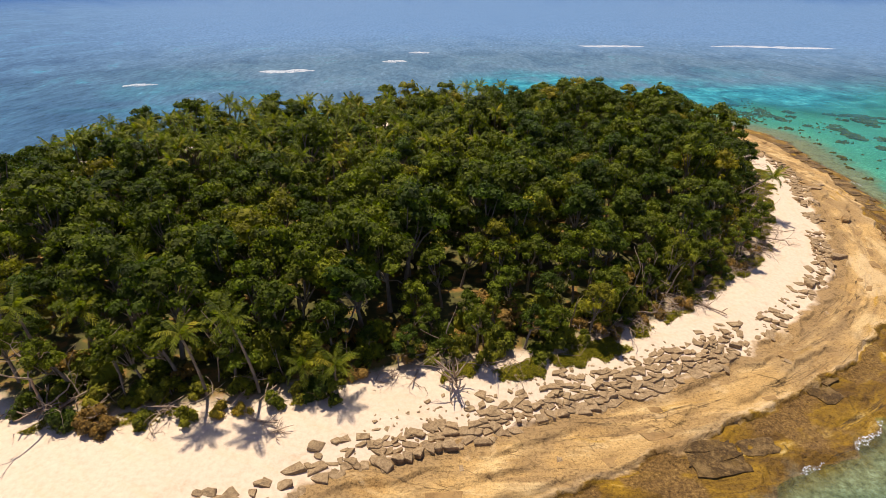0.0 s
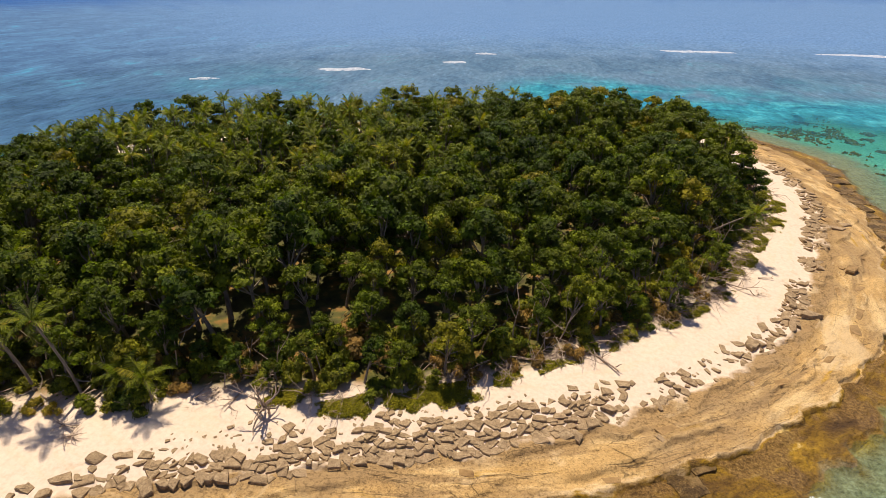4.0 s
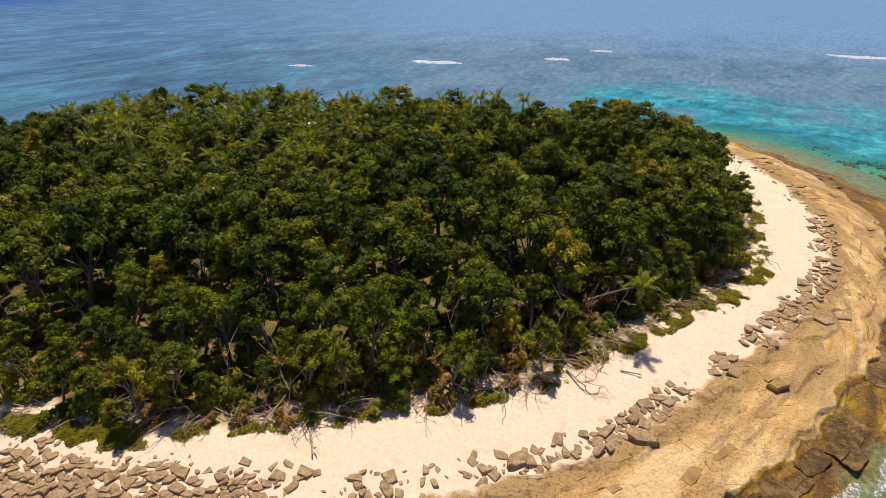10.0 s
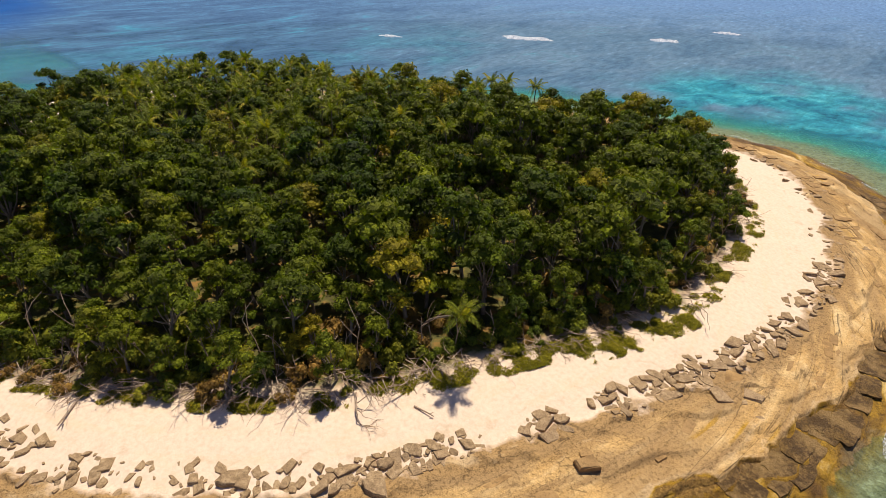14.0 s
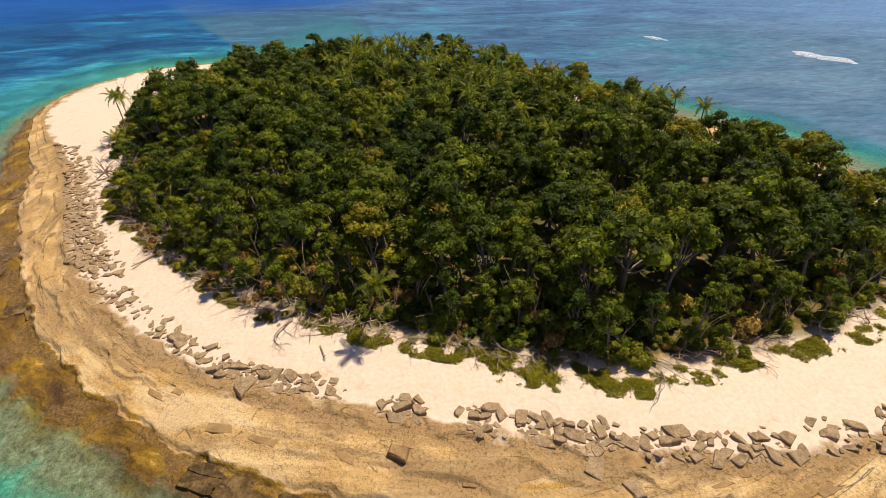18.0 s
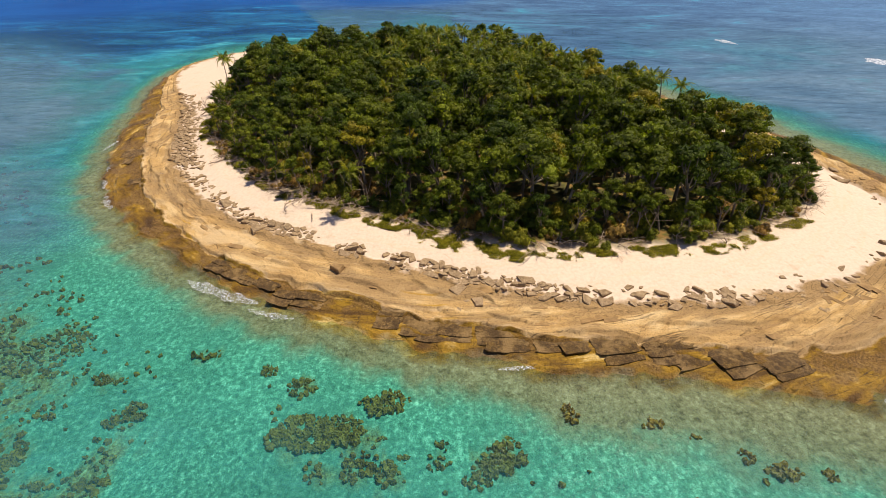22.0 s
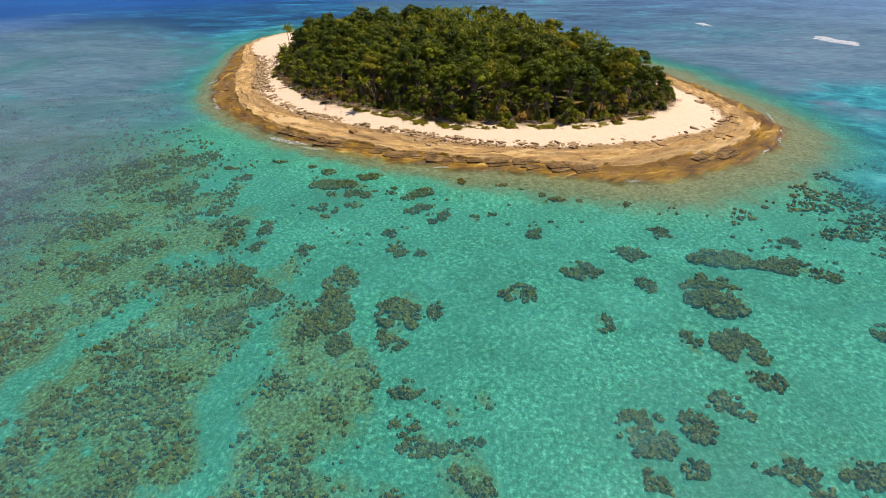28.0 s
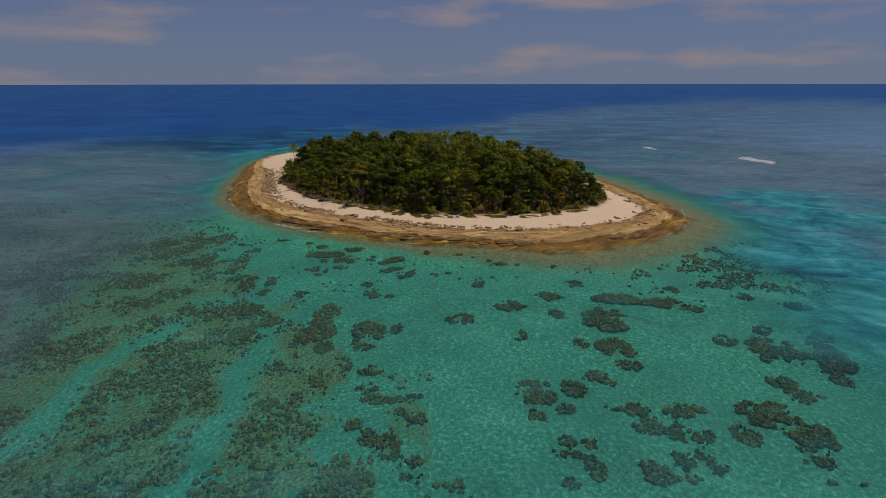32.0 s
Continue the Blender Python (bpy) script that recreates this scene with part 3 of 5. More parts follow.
CORAL_E = [(129.7, 127.2, 1.3, 2.3), (129.7, 136.6, 2.4, 3.4), (129.8, 91.6, 1.2, 1.7), (130.0, 94.1, 0.9, 1.5), (130.3, 113.9, 1.0, 1.0), (131.7, 110.5, 1.1, 1.1), (132.4, 95.2, 0.8, 1.1), (133.0, 122.5, 1.8, 1.7),
           (133.3, 139.3, 2.2, 2.3), (133.5, 96.8, 1.2, 1.2), (133.6, 125.5, 1.5, 1.6), (133.8, 132.2, 1.5, 1.4), (134.2, 127.5, 1.4, 1.2), (134.9, 90.0, 1.0, 1.0), (136.2, 115.6, 0.9, 0.9), (136.4, 113.1, 1.0, 0.9),
           (136.9, 92.0, 1.4, 0.8), (136.9, 137.6, 1.6, 1.5), (137.5, 94.0, 1.1, 1.7), (137.5, 126.9, 1.2, 1.0), (138.4, 113.0, 0.5, 2.2), (138.4, 124.3, 1.4, 1.0), (139.4, 126.9, 0.9, 1.3), (140.0, 121.2, 2.2, 1.4)]
CORAL_F = [(140.2, 115.1, 1.6, 1.0), (140.4, 95.2, 1.4, 1.0), (140.5, 97.5, 0.8, 1.0), (140.9, 124.4, 0.6, 0.7), (142.4, 112.7, 0.7, 0.9), (142.7, 90.8, 1.4, 1.4), (142.8, 97.6, 0.8, 1.1), (143.3, 92.9, 1.2, 1.1)]
CORAL_PATCHES = CORAL_A + CORAL_B + CORAL_C + CORAL_D + CORAL_E + CORAL_F


def reef_carpet(x, y):
    """Where low reef covers the sand, south of the clear lagoon: 0 to 1, with two sandy channels through it."""
    cut = np.interp(x, (62, 75, 85, 95, 103, 110, 118, 124, 133, 150), (38, 44, 50, 57, 62, 70, 81, 84, 87, 90))
    cover = smooth(0.05, 0.5, np.clip((cut + 7 - y) / 22, -0.6, 1.0) + 1.7 * (fbm(x / 6, y / 6, 61, 5) - 0.5))
    wob = 6.5 * (fbm(x / 7, y / 7, 62, 5) - 0.5)
    for xs, ys, half in (((112, 118, 124, 135, 150), (56, 54.2, 53.4, 54.6, 55), 1.9), ((110, 118, 133, 144, 156), (70.5, 73.1, 74.4, 76.5, 78), 1.7)):
        cover = cover * (1 - (1 - smooth(half * 0.2, half * 2.1, np.abs(y - np.interp(x, xs, ys) + wob))) * smooth(106, 113, x))
    return cover * smooth(-0.3, -0.9, ground_z(x, y))


def reef_cover(x, y):
    cover = reef_carpet(x, y) * smooth(62, 80, x + 0.4 * (60 - y))
    for cx, cy, rx, ry in CORAL_PATCHES:
        cover = np.maximum(cover, 0.8 * smooth(1.3, 0.5, np.hypot((x - cx) / rx, (y - cy) / ry)) * smooth(0.36, 0.5, fbm(x / 1.6, y / 1.6, 66, 2)))
    return cover


TURNS = 720


def make_ground():
    theta = np.linspace(-180, 180, TURNS, endpoint=False)
    rf, rr, rw = edges_at(theta)
    rings = [rf * s for s in np.linspace(0.01, 1, 16)[:-1]]
    rings += [rf + (rr - rf) * s for s in np.linspace(0, 1, 22)[:-1]]
    rings += [rr + (rw - rr) * s for s in np.linspace(0, 1, 78)[:-1]]
    rings += [rw + d for d in (0, 0.3, 0.6, 1, 1.5, 2, 2.7, 3.5, 4.5, 5.5, 7, 8.5, 10, 12, 14, *np.arange(15.5, 100, 2.0), 105, 125, 150, 190, 250, 350, 500, 900, 2000, 4900)]
    r = np.array(rings)
    th = np.broadcast_to(theta, r.shape)
    z, zone = height_at(r, th)
    a = np.radians(th)
    verts = np.stack([CENTRE[0] + r * np.cos(a), CENTRE[1] + r * np.sin(a), z], -1).reshape(-1, 3)
    k, n = np.meshgrid(np.arange(len(rings) - 1), np.arange(TURNS), indexing="ij")
    i0, i1 = k * TURNS + n, k * TURNS + (n + 1) % TURNS
    faces = np.stack([i0, i0 + TURNS, i1 + TURNS, i1], -1).reshape(-1, 4)
    me = mesh_of("ground", verts, faces, [GROUND], True)
    put_attribute(me, "zone", zone.reshape(-1))
    put_attribute(me, "along", (th * 1.1).reshape(-1))
    put_attribute(me, "across", r.reshape(-1))
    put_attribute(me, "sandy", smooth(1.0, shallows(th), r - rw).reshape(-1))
    put_attribute(me, "reef", reef_cover(verts[:, 0], verts[:, 1]))
    return tagged(new("ground", me), "sandy island ground with brown rock shelf running into the sea", "ground", kind="structure")


make_ground()


def make_water():
    theta = np.linspace(-180, 180, 360, endpoint=False)
    rw = edges_at(theta)[2]
    offs = [-6, -3, -1, 0, 1, 2, 3.5, 5, 7, 9, 12, 15, 18, 22, 26, 30, 35, 40, 46, 52, 59, 66, 74, 82, 91, 100, 112, 125, 140, 160, 180, 205, 235, 270, 310, 360, 430, 520, 640, 800, 1100, 1600, 2600, 4950]
    r = np.array([rw + d for d in offs])
    th = np.broadcast_to(theta, r.shape)
    a = np.radians(th)
    x, y, d = CENTRE[0] + r * np.cos(a), CENTRE[1] + r * np.sin(a), r - rw
    n1, n2 = fbm(x / 38, y / 38, 51, 4), fbm(x / 15, y / 15, 53, 4)
    east = smooth(-66, -24, th) * (1 - smooth(30, 62, th))
    reach = 7 + 125 * east + 30 * (n1 - 0.5)
    pool = smooth(35, 55, th) * (1 - smooth(84, 96, th)) * (1 - smooth(45, 85, d)) + smooth(-98, -122, th) * (1 - smooth(18, 44, d))
    turq = np.clip((1 - smooth(reach * 0.5, reach * 1.15 + 14, d)) + 0.9 * pool * smooth(0.36, 0.56, n2) + 0.25 * smooth(0.6, 0.72, n1) * (1 - smooth(70, 160, d)), 0, 1)
    clear = smooth(16, 50, y - 0.25 * (x - 75) + 22 * (n2 - 0.5))       # the grey reef flat south of the lagoon is not clear
    turq = np.where((th > -75) & (th < 10), turq * clear, turq)
    off_west = np.abs((th - 200 + 180) % 360 - 180)
    to_south = ((th - 200 + 180) % 360 - 180) > 0
    west, blue = np.where(to_south, 1 - smooth(55, 110, off_west), 1 - smooth(15, 75, off_west)), np.where(to_south, 1 - smooth(28, 54, off_west), 0.5 * (1 - smooth(45, 85, off_west))) * smooth(6, 26, d)
    north = smooth(20, 42, th) * np.maximum(smooth(36, 48, th), smooth(24, 48, d))
    reach_deep = 1300 - 1200 * np.maximum(west, 0.40 * smooth(105, 140, th))
    deep = smooth(reach_deep * 0.75, reach_deep * 1.8 + 60, d + (90 + 0.5 * reach_deep) * (n1 - 0.5))
    shore = 1 - smooth(0.5, shallows(th) + 1.5, d + 4 * (n2 - 0.5))
    solid = 0.02 + 0.14 * smooth(3, 22, d) + 0.45 * smooth(60, 130, d) + 0.4 * smooth(110, 170, d)
    solid = np.clip(np.maximum(solid, (1 - turq) * smooth(3, 22, d) * np.where((th > -75) & (th < 10), 0.45, 0.7)), 0, 1)
    solid = np.maximum(solid, np.where((th > -75) & (th < 10), 0.42 * (1 - clear) * smooth(3, 20, d), 0))
    solid = np.maximum(solid, 0.55 * smooth(-40, -58, th) * smooth(-150, -130, th) * smooth(2, 10, d))
    solid = np.maximum(solid, 0.85 * np.maximum(north, blue) * smooth(4, 26, d))
    verts = np.stack([x, y, 28 * smooth(1100, 4950, r)], -1).reshape(-1, 3)
    kk, nn = np.meshgrid(np.arange(len(offs) - 1), np.arange(360), indexing="ij")
    i0, i1 = kk * 360 + nn, kk * 360 + (nn + 1) % 360
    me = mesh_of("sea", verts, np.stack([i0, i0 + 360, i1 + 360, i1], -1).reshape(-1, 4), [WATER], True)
    # far: weight of the painted haze, weaker to west and south
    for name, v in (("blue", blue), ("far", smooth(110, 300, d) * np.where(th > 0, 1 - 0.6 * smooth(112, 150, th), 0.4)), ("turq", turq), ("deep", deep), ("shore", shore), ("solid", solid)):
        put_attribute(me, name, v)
    return tagged(new("sea", me), "clear turquoise lagoon water turning deep blue offshore", "water", kind="structure")


make_water()

# ---- plants ----
def tube(points, radii, sides=6):
    """A tapered limb along points: verts and quad faces."""
    pts = np.array(points, float)
    verts, faces = [], []
    for i, (p, rad) in enumerate(zip(pts, radii)):
        way = pts[min(i + 1, len(pts) - 1)] - pts[max(i - 1, 0)]
        way /= np.linalg.norm(way) + 1e-9
        side = np.cross(way, (0.31, 0.87, 0.38))
        side /= np.linalg.norm(side) + 1e-9
        up = np.cross(way, side)
        for s in range(sides):
            ang = 2 * math.pi * s / sides
            verts.append(p + rad * (math.cos(ang) * side + math.sin(ang) * up))
    for i in range(len(pts) - 1):
        for s in range(sides):
            a, b = i * sides + s, i * sides + (s + 1) % sides
            faces.append((a, b, b + sides, a + sides))
    return np.array(verts), np.array(faces)


def joined(chunks):
    verts, faces, n = [], [], 0
    for v, f in chunks:
        verts.append(v), faces.append(f + n)
        n += len(v)
    return np.concatenate(verts), np.concatenate(faces)


def leaves(rng, centres, normals, size, wide=0.6):
    """Three-cornered leaf sprays at centres, facing along normals, each turned at random."""
    n = len(centres)
    nor = normals / (np.linalg.norm(normals, axis=1, keepdims=True) + 1e-9)
    u = np.cross(nor, rng.normal(size=(n, 3)))
    u /= np.linalg.norm(u, axis=1, keepdims=True) + 1e-9
    v = np.cross(nor, u)
    s = size * rng.uniform(0.7, 1.35, (n, 1))
    tip = centres + u * s - nor * s * 0.25
    left, right = centres - u * s * 0.55 + v * s * wide * 1.2, centres - u * s * 0.55 - v * s * wide * 1.2
    return np.stack([left, right, tip], 1).reshape(-1, 3), np.arange(3 * n).reshape(-1, 3)


def halved(shape):
    """The same shape with each four-cornered face cut in two."""
    v, f = shape
    return v, np.concatenate([f[:, (0, 1, 2)], f[:, (0, 2, 3)]])


def clump_shell(rng, c, rad, flat):
    """The close inner mass of a leafy clump: a lumpy dome, open below."""
    sides = 8
    a = np.linspace(0, 2 * math.pi, sides, endpoint=False) + rng.uniform(0, 1)
    rows = []
    for f, z in ((0.92, -0.25), (1.0, 0.2), (0.68, 0.72)):
        q = rad * f * rng.uniform(0.8, 1.12, sides)
        rows.append(np.stack([c[0] + q * np.cos(a), c[1] + q * np.sin(a), c[2] + rad * flat * (z + rng.uniform(-0.12, 0.12, sides))], -1))
    v = np.concatenate(rows + [np.array([[c[0], c[1], c[2] + rad * flat]])])
    k, s = np.meshgrid(np.arange(2), np.arange(sides), indexing="ij")
    i0, i1 = (k * sides + s).ravel(), (k * sides + (s + 1) % sides).ravel()
    cap = np.array([(2 * sides + q, 2 * sides + q + 1, 2 * sides + (q + 2) % sides, 3 * sides) for q in range(0, sides, 2)])
    return v, np.concatenate([np.stack([i0, i1, i1 + sides, i0 + sides], -1), cap])


def broadleaf(rng, high=8.0, wide=2.3, puffs=17, per=66, leaf=0.185):
    """Verts and faces of trunk with limbs, and of a crown of leafy clumps."""
    lean = rng.normal(0, 0.5, 2)
    fork = high * rng.uniform(0.38, 0.5)
    wood = [tube([(0, 0, -0.4), (lean[0] * 0.3, lean[1] * 0.3, fork * 0.5), (lean[0] * 0.6, lean[1] * 0.6, fork)], [0.24, 0.17, 0.13])]
    leafy, shells, own = [], [], rng.uniform(0, 1, puffs)
    for i in range(puffs):
        ring = math.sqrt((i + 0.5) / puffs)
        ang = i * 2.39996 + rng.uniform(-0.5, 0.5)
        rad = wide * ring * rng.uniform(0.75, 1.2)
        top = high - 0.6 - 3.4 * ring ** 1.8 * rng.uniform(0.5, 1.5) + rng.uniform(-0.5, 0.5)
        c = np.array([lean[0] + rad * math.cos(ang), lean[1] + rad * math.sin(ang), top])
        pr = rng.uniform(0.5, 1.1) * wide / 2.3
        flat = rng.uniform(0.6, 0.9)
        shells.append(halved(clump_shell(rng, c, pr * 0.74, flat)))
        d = rng.normal(size=(per, 3))
        d[:, 2] = np.abs(d[:, 2]) - 0.25
        d /= np.linalg.norm(d, axis=1, keepdims=True)
        pos = c + d * np.array([pr, pr, pr * flat]) * rng.uniform(0.72, 1.22, (per, 1))
        leafy.append((pos, d + rng.normal(0, 0.32, (per, 3))))
        if i % 2 == 0:
            f0 = np.array([lean[0] * 0.6, lean[1] * 0.6, fork * rng.uniform(0.7, 1.0)])
            mid = (f0 + c) / 2 + rng.normal(0, 0.2, 3)
            wood.append(tube([f0, mid, c - (0, 0, 0.15)], [0.085, 0.06, 0.025], 4))
    crown = joined(shells + [leaves(rng, np.concatenate([p for p, _ in leafy]), np.concatenate([n for _, n in leafy]), leaf)])
    clump = np.concatenate([np.repeat(own, 25), np.repeat(own, per * 3)])
    return joined(wood), crown, clump


def frond(rng, length=2.6, droop=1.0):
    """One palm frond along +x: a midrib that arches over, with a folded blade split into leaflets on both sides."""
    n = 16
    s = np.linspace(0.06, 1, n)
    rib = np.stack([length * (s - 0.30 * droop * s ** 2.2), 0 * s, length * (0.42 * s - 0.85 * droop * s ** 2)], -1)
    chunks = [tube(rib[::3], np.linspace(0.045, 0.012, len(rib[::3])), 3)]
    verts, faces = [], []
    for i in range(1, n):
        wide = 0.34 * math.sin(math.pi * min(1, 0.2 + 0.78 * s[i])) ** 0.6 + 0.04
        for side in (-1, 1):
            a, b = rib[i - 1], rib[i]
            fall = -0.16 - rng.uniform(0, 0.16)
            k = len(verts)
            verts += [a, a * 0.25 + b * 0.75, a * 0.3 + b * 0.7 + (0.22, side * wide, fall), a * 0.6 + b * 0.4 + (0.18, side * wide * 0.97, fall)]
            faces.append((k, k + 1, k + 2, k + 3) if side > 0 else (k + 1, k, k + 3, k + 2))
    chunks.append((np.array(verts), np.array(faces)))
    return joined(chunks)


def turn_scale(x, y, z, spin, size, tilt=(0, 0), tall=1.0):
    return Matrix.LocRotScale((x, y, z), Euler((tilt[0], tilt[1], spin)), (size, size, size * tall))


rng = np.random.default_rng(11)
BROAD = []
for i in range(8):
    wood, crown, clump = broadleaf(rng, rng.uniform(7.4, 9.2), rng.uniform(1.9, 2.6))
    BROAD.append((wood, crown, mesh_of("trunk", *wood, [BARK], True), mesh_of("crown", *crown, [LEAF]), clump))
    put_attribute(BROAD[-1][3], "clump", clump)


def new_tree(i, x, y, size, spin):
    root = new("tree")
    root.matrix_basis = turn_scale(x, y, float(ground_z(x, y)), spin, size)
    piece("trunk", BROAD[i][2], root, "pale grey-brown forked trunk")
    piece("crown", BROAD[i][3], root, "dark green clumped leaves")
    return tagged(root, "dark green broadleaf beach tree at the woods' edge", "tree", "trees of the island wood")


FRONDS = [even_clumps(mesh_of("frond", *frond(rng, rng.uniform(2.1, 2.7), d), [PALM_LEAF])) for d in (0.25, 0.6, 0.9, 1.15)]


def new_palm(x, y, high, lean=(0.0, 0.0), spin=0.0, fronds=14, label="coconut palm with feathery yellow-green fronds"):
    z = float(ground_z(x, y))
    root = new("palm_tree")
    root.location = (x, y, z)
    s = np.linspace(0, 1, 7)
    pts = np.stack([lean[0] * s ** 1.6, lean[1] * s ** 1.6, high * s - 0.4 * (1 - s)], -1)
    piece("trunk", mesh_of("palm_trunk", *tube(pts, np.linspace(0.15, 0.085, 7), 7), [BARK], True), root, "slender ringed grey trunk")
    pr = random.Random(int(x * 31 + y * 17))
    for i in range(fronds):
        ob = piece("frond", FRONDS[min(3, int(4 * (i / fronds) ** 0.9))], root)
        rise = radians(58 - 75 * (i / fronds) + pr.uniform(-8, 8))
        ob.matrix_basis = Matrix.LocRotScale(pts[-1], Euler((0, -rise * 0.8, spin + i * 2.39996 + pr.uniform(-0.2, 0.2))), [pr.uniform(0.9, 1.15)] * 3)
    return tagged(root, label, "palm", "coconut palms of the island")


# where the palms stand that rise over or before the wood
for px_, py_, hi, ln in ((-49.7, 96.3, 11.2, (0.3, 0.2)), (-54.7, 87.3, 10.0, (0.4, 0)), 
                         (-24.5, 28.6, 8.1, (-1.0, -0.9)), (-28.9, 28.2, 7.0, (-0.4, -1.0)), (-18.0, 29.2, 2.9, (0.3, -0.5)), (-20.4, 29.6, 2.4, (-0.2, -0.3)), (-37.5, 37.4, 7.8, (0.2, -0.3)), (-44.5, 31.0, 7.4, (0.2, -0.8)), (34.6, 69.4, 6.0, (6.6, -1.1)),
                         (-41, 33, 5.5, (0.3, -0.5))):
    new_palm(px_, py_, hi, ln, hi)

spots, palms = [], 0
tree_rng = random.Random(5)
cells = {}
for tries in range(16000):
    th = tree_rng.uniform(-180, 180)
    rmax = float(outline(FOREST_EDGE, th)) - 2.3
    r = rmax * math.sqrt(tree_rng.random())
    x, y = polar(r, th)
    if any((x - a) ** 2 + (y - b) ** 2 < c for a, b, c in ((39.5, 68.0, 16.0), (40.2, 71.0, 9.0), (36.0, 69.2, 5.0), (-25.0, 27.5, 6.0), (-30.0, 28.0, 5.0))) or (rmax - r < 3.0 and tree_rng.random() < (0.4 if th < -5 else 0.1)):
        continue
    cell = (int(x // 3.1), int(y // 3.1))
    near = [p for dx in (-1, 0, 1) for dy in (-1, 0, 1) for p in cells.get((cell[0] + dx, cell[1] + dy), ())]
    if any((p[0] - x) ** 2 + (p[1] - y) ** 2 < (2.5 + 0.9 * float(vnoise(x / 6, y / 6, 77))) ** 2 for p in near):
        continue
    cells.setdefault(cell, []).append((x, y))
    spots.append((x, y, r, th, rmax - r))

front, inner = [], []
for x, y, r, th, deep_in in spots:
    inland = smooth(0, 9, deep_in)
    palmy = float(smooth(16, -10, x) * smooth(60, 78, y) * smooth(3, 9, deep_in) * smooth(0.30, 0.52, fbm(x / 17, y / 17, 71, 3)))
    size = tree_rng.uniform(0.66, 1.28) * (0.82 + 0.36 * float(vnoise(x / 7, y / 7, 79))) * (0.60 + 0.50 * float(inland))
    if tree_rng.random() < 0.62 * palmy and palms < 190:
        palms += 1
        new_palm(x, y, tree_rng.uniform(7.4, 9.6), (tree_rng.uniform(-1, 1), tree_rng.uniform(-1, 1)), tree_rng.uniform(0, 6), 15)
        inner.append((x + 0.9, y + 0.7, tree_rng.uniform(0.55, 0.78), tree_rng.uniform(0, 6.28), tree_rng.randrange(8), deep_in))
        continue
    seen = -125 < th < 75
    (front if seen and deep_in < 16 else inner).append((x, y, size, tree_rng.uniform(0, 6.28), tree_rng.randrange(8), deep_in))
front.sort(key=lambda s: s[5])
inner += front[300:]
for x, y, size, spin, i, _ in front[:300]:
    new_tree(i, x, y, size, spin)


def joined_trees(which):
    vs, fs, n = [], [], 0
    for x, y, size, spin, i, _ in inner:
        v, f = BROAD[i][which]
        c, s = math.cos(spin), math.sin(spin)
        rot = np.array([[c, -s, 0], [s, c, 0], [0, 0, 1]]) * size
        vs.append(v @ rot.T + (x, y, float(ground_z(x, y))))
        fs.append(f + n)
        n += len(v)
    return np.concatenate(vs), np.concatenate(fs)


wood_root = tagged(new("island_wood"), "dense dark green broadleaf wood covering the island", "woodland", kind="stuff")
piece("trunks", mesh_of("trunks", *joined_trees(0), [BARK], True), wood_root)
crowns = mesh_of("crowns", *joined_trees(1), [LEAF_INNER])
put_attribute(crowns, "tone", np.concatenate([np.full(len(BROAD[t[4]][1][0]), tree_rng.random()) for t in inner]))
put_attribute(crowns, "clump", np.concatenate([BROAD[t[4]][4] for t in inner]))
piece("crowns", crowns, wood_root)


def shrub(rng, puffs=7, per=70, leaf=0.115, wide=1.0, high=1.1):
    """A low bush: leafy clumps down to the ground and a few stems."""
    pos, nor, wood, shells = [], [], [], []
    for i in range(puffs):
        ang, rad = rng.uniform(0, 6.28), wide * math.sqrt(rng.uniform(0, 1))
        c = np.array([rad * math.cos(ang), rad * math.sin(ang), high * rng.uniform(0.25, 1.0) * (1 - 0.5 * rad / wide)])
        d = rng.normal(size=(per, 3))
        d[:, 2] = np.abs(d[:, 2]) - 0.35
        d /= np.linalg.norm(d, axis=1, keepdims=True)
        shells.append(halved(clump_shell(rng, c, 0.42 * wide, 0.85)))
        pos.append(c + d * 0.5 * wide * rng.uniform(0.6, 1.1, (per, 1)))
        nor.append(d + (0, 0, 0.3) + rng.normal(0, 0.35, (per, 3)))
        wood.append(tube([(c[0] * 0.2, c[1] * 0.2, -0.2), c * 0.6, c], [0.04, 0.03, 0.012], 4))
    return joined(wood), joined(shells + [leaves(rng, np.concatenate(pos), np.concatenate(nor), leaf)])


def new_shrub(me, x, y, size, spin, label, tall=1.0):
    root = new("shrub")
    root.matrix_basis = turn_scale(x, y, float(ground_z(x, y)) - 0.05, spin, size, tall=tall)
    piece("woody_base", me[0], root)
    piece("foliage", me[1], root)
    return tagged(root, label, "shrub", "shrubs along the beach")


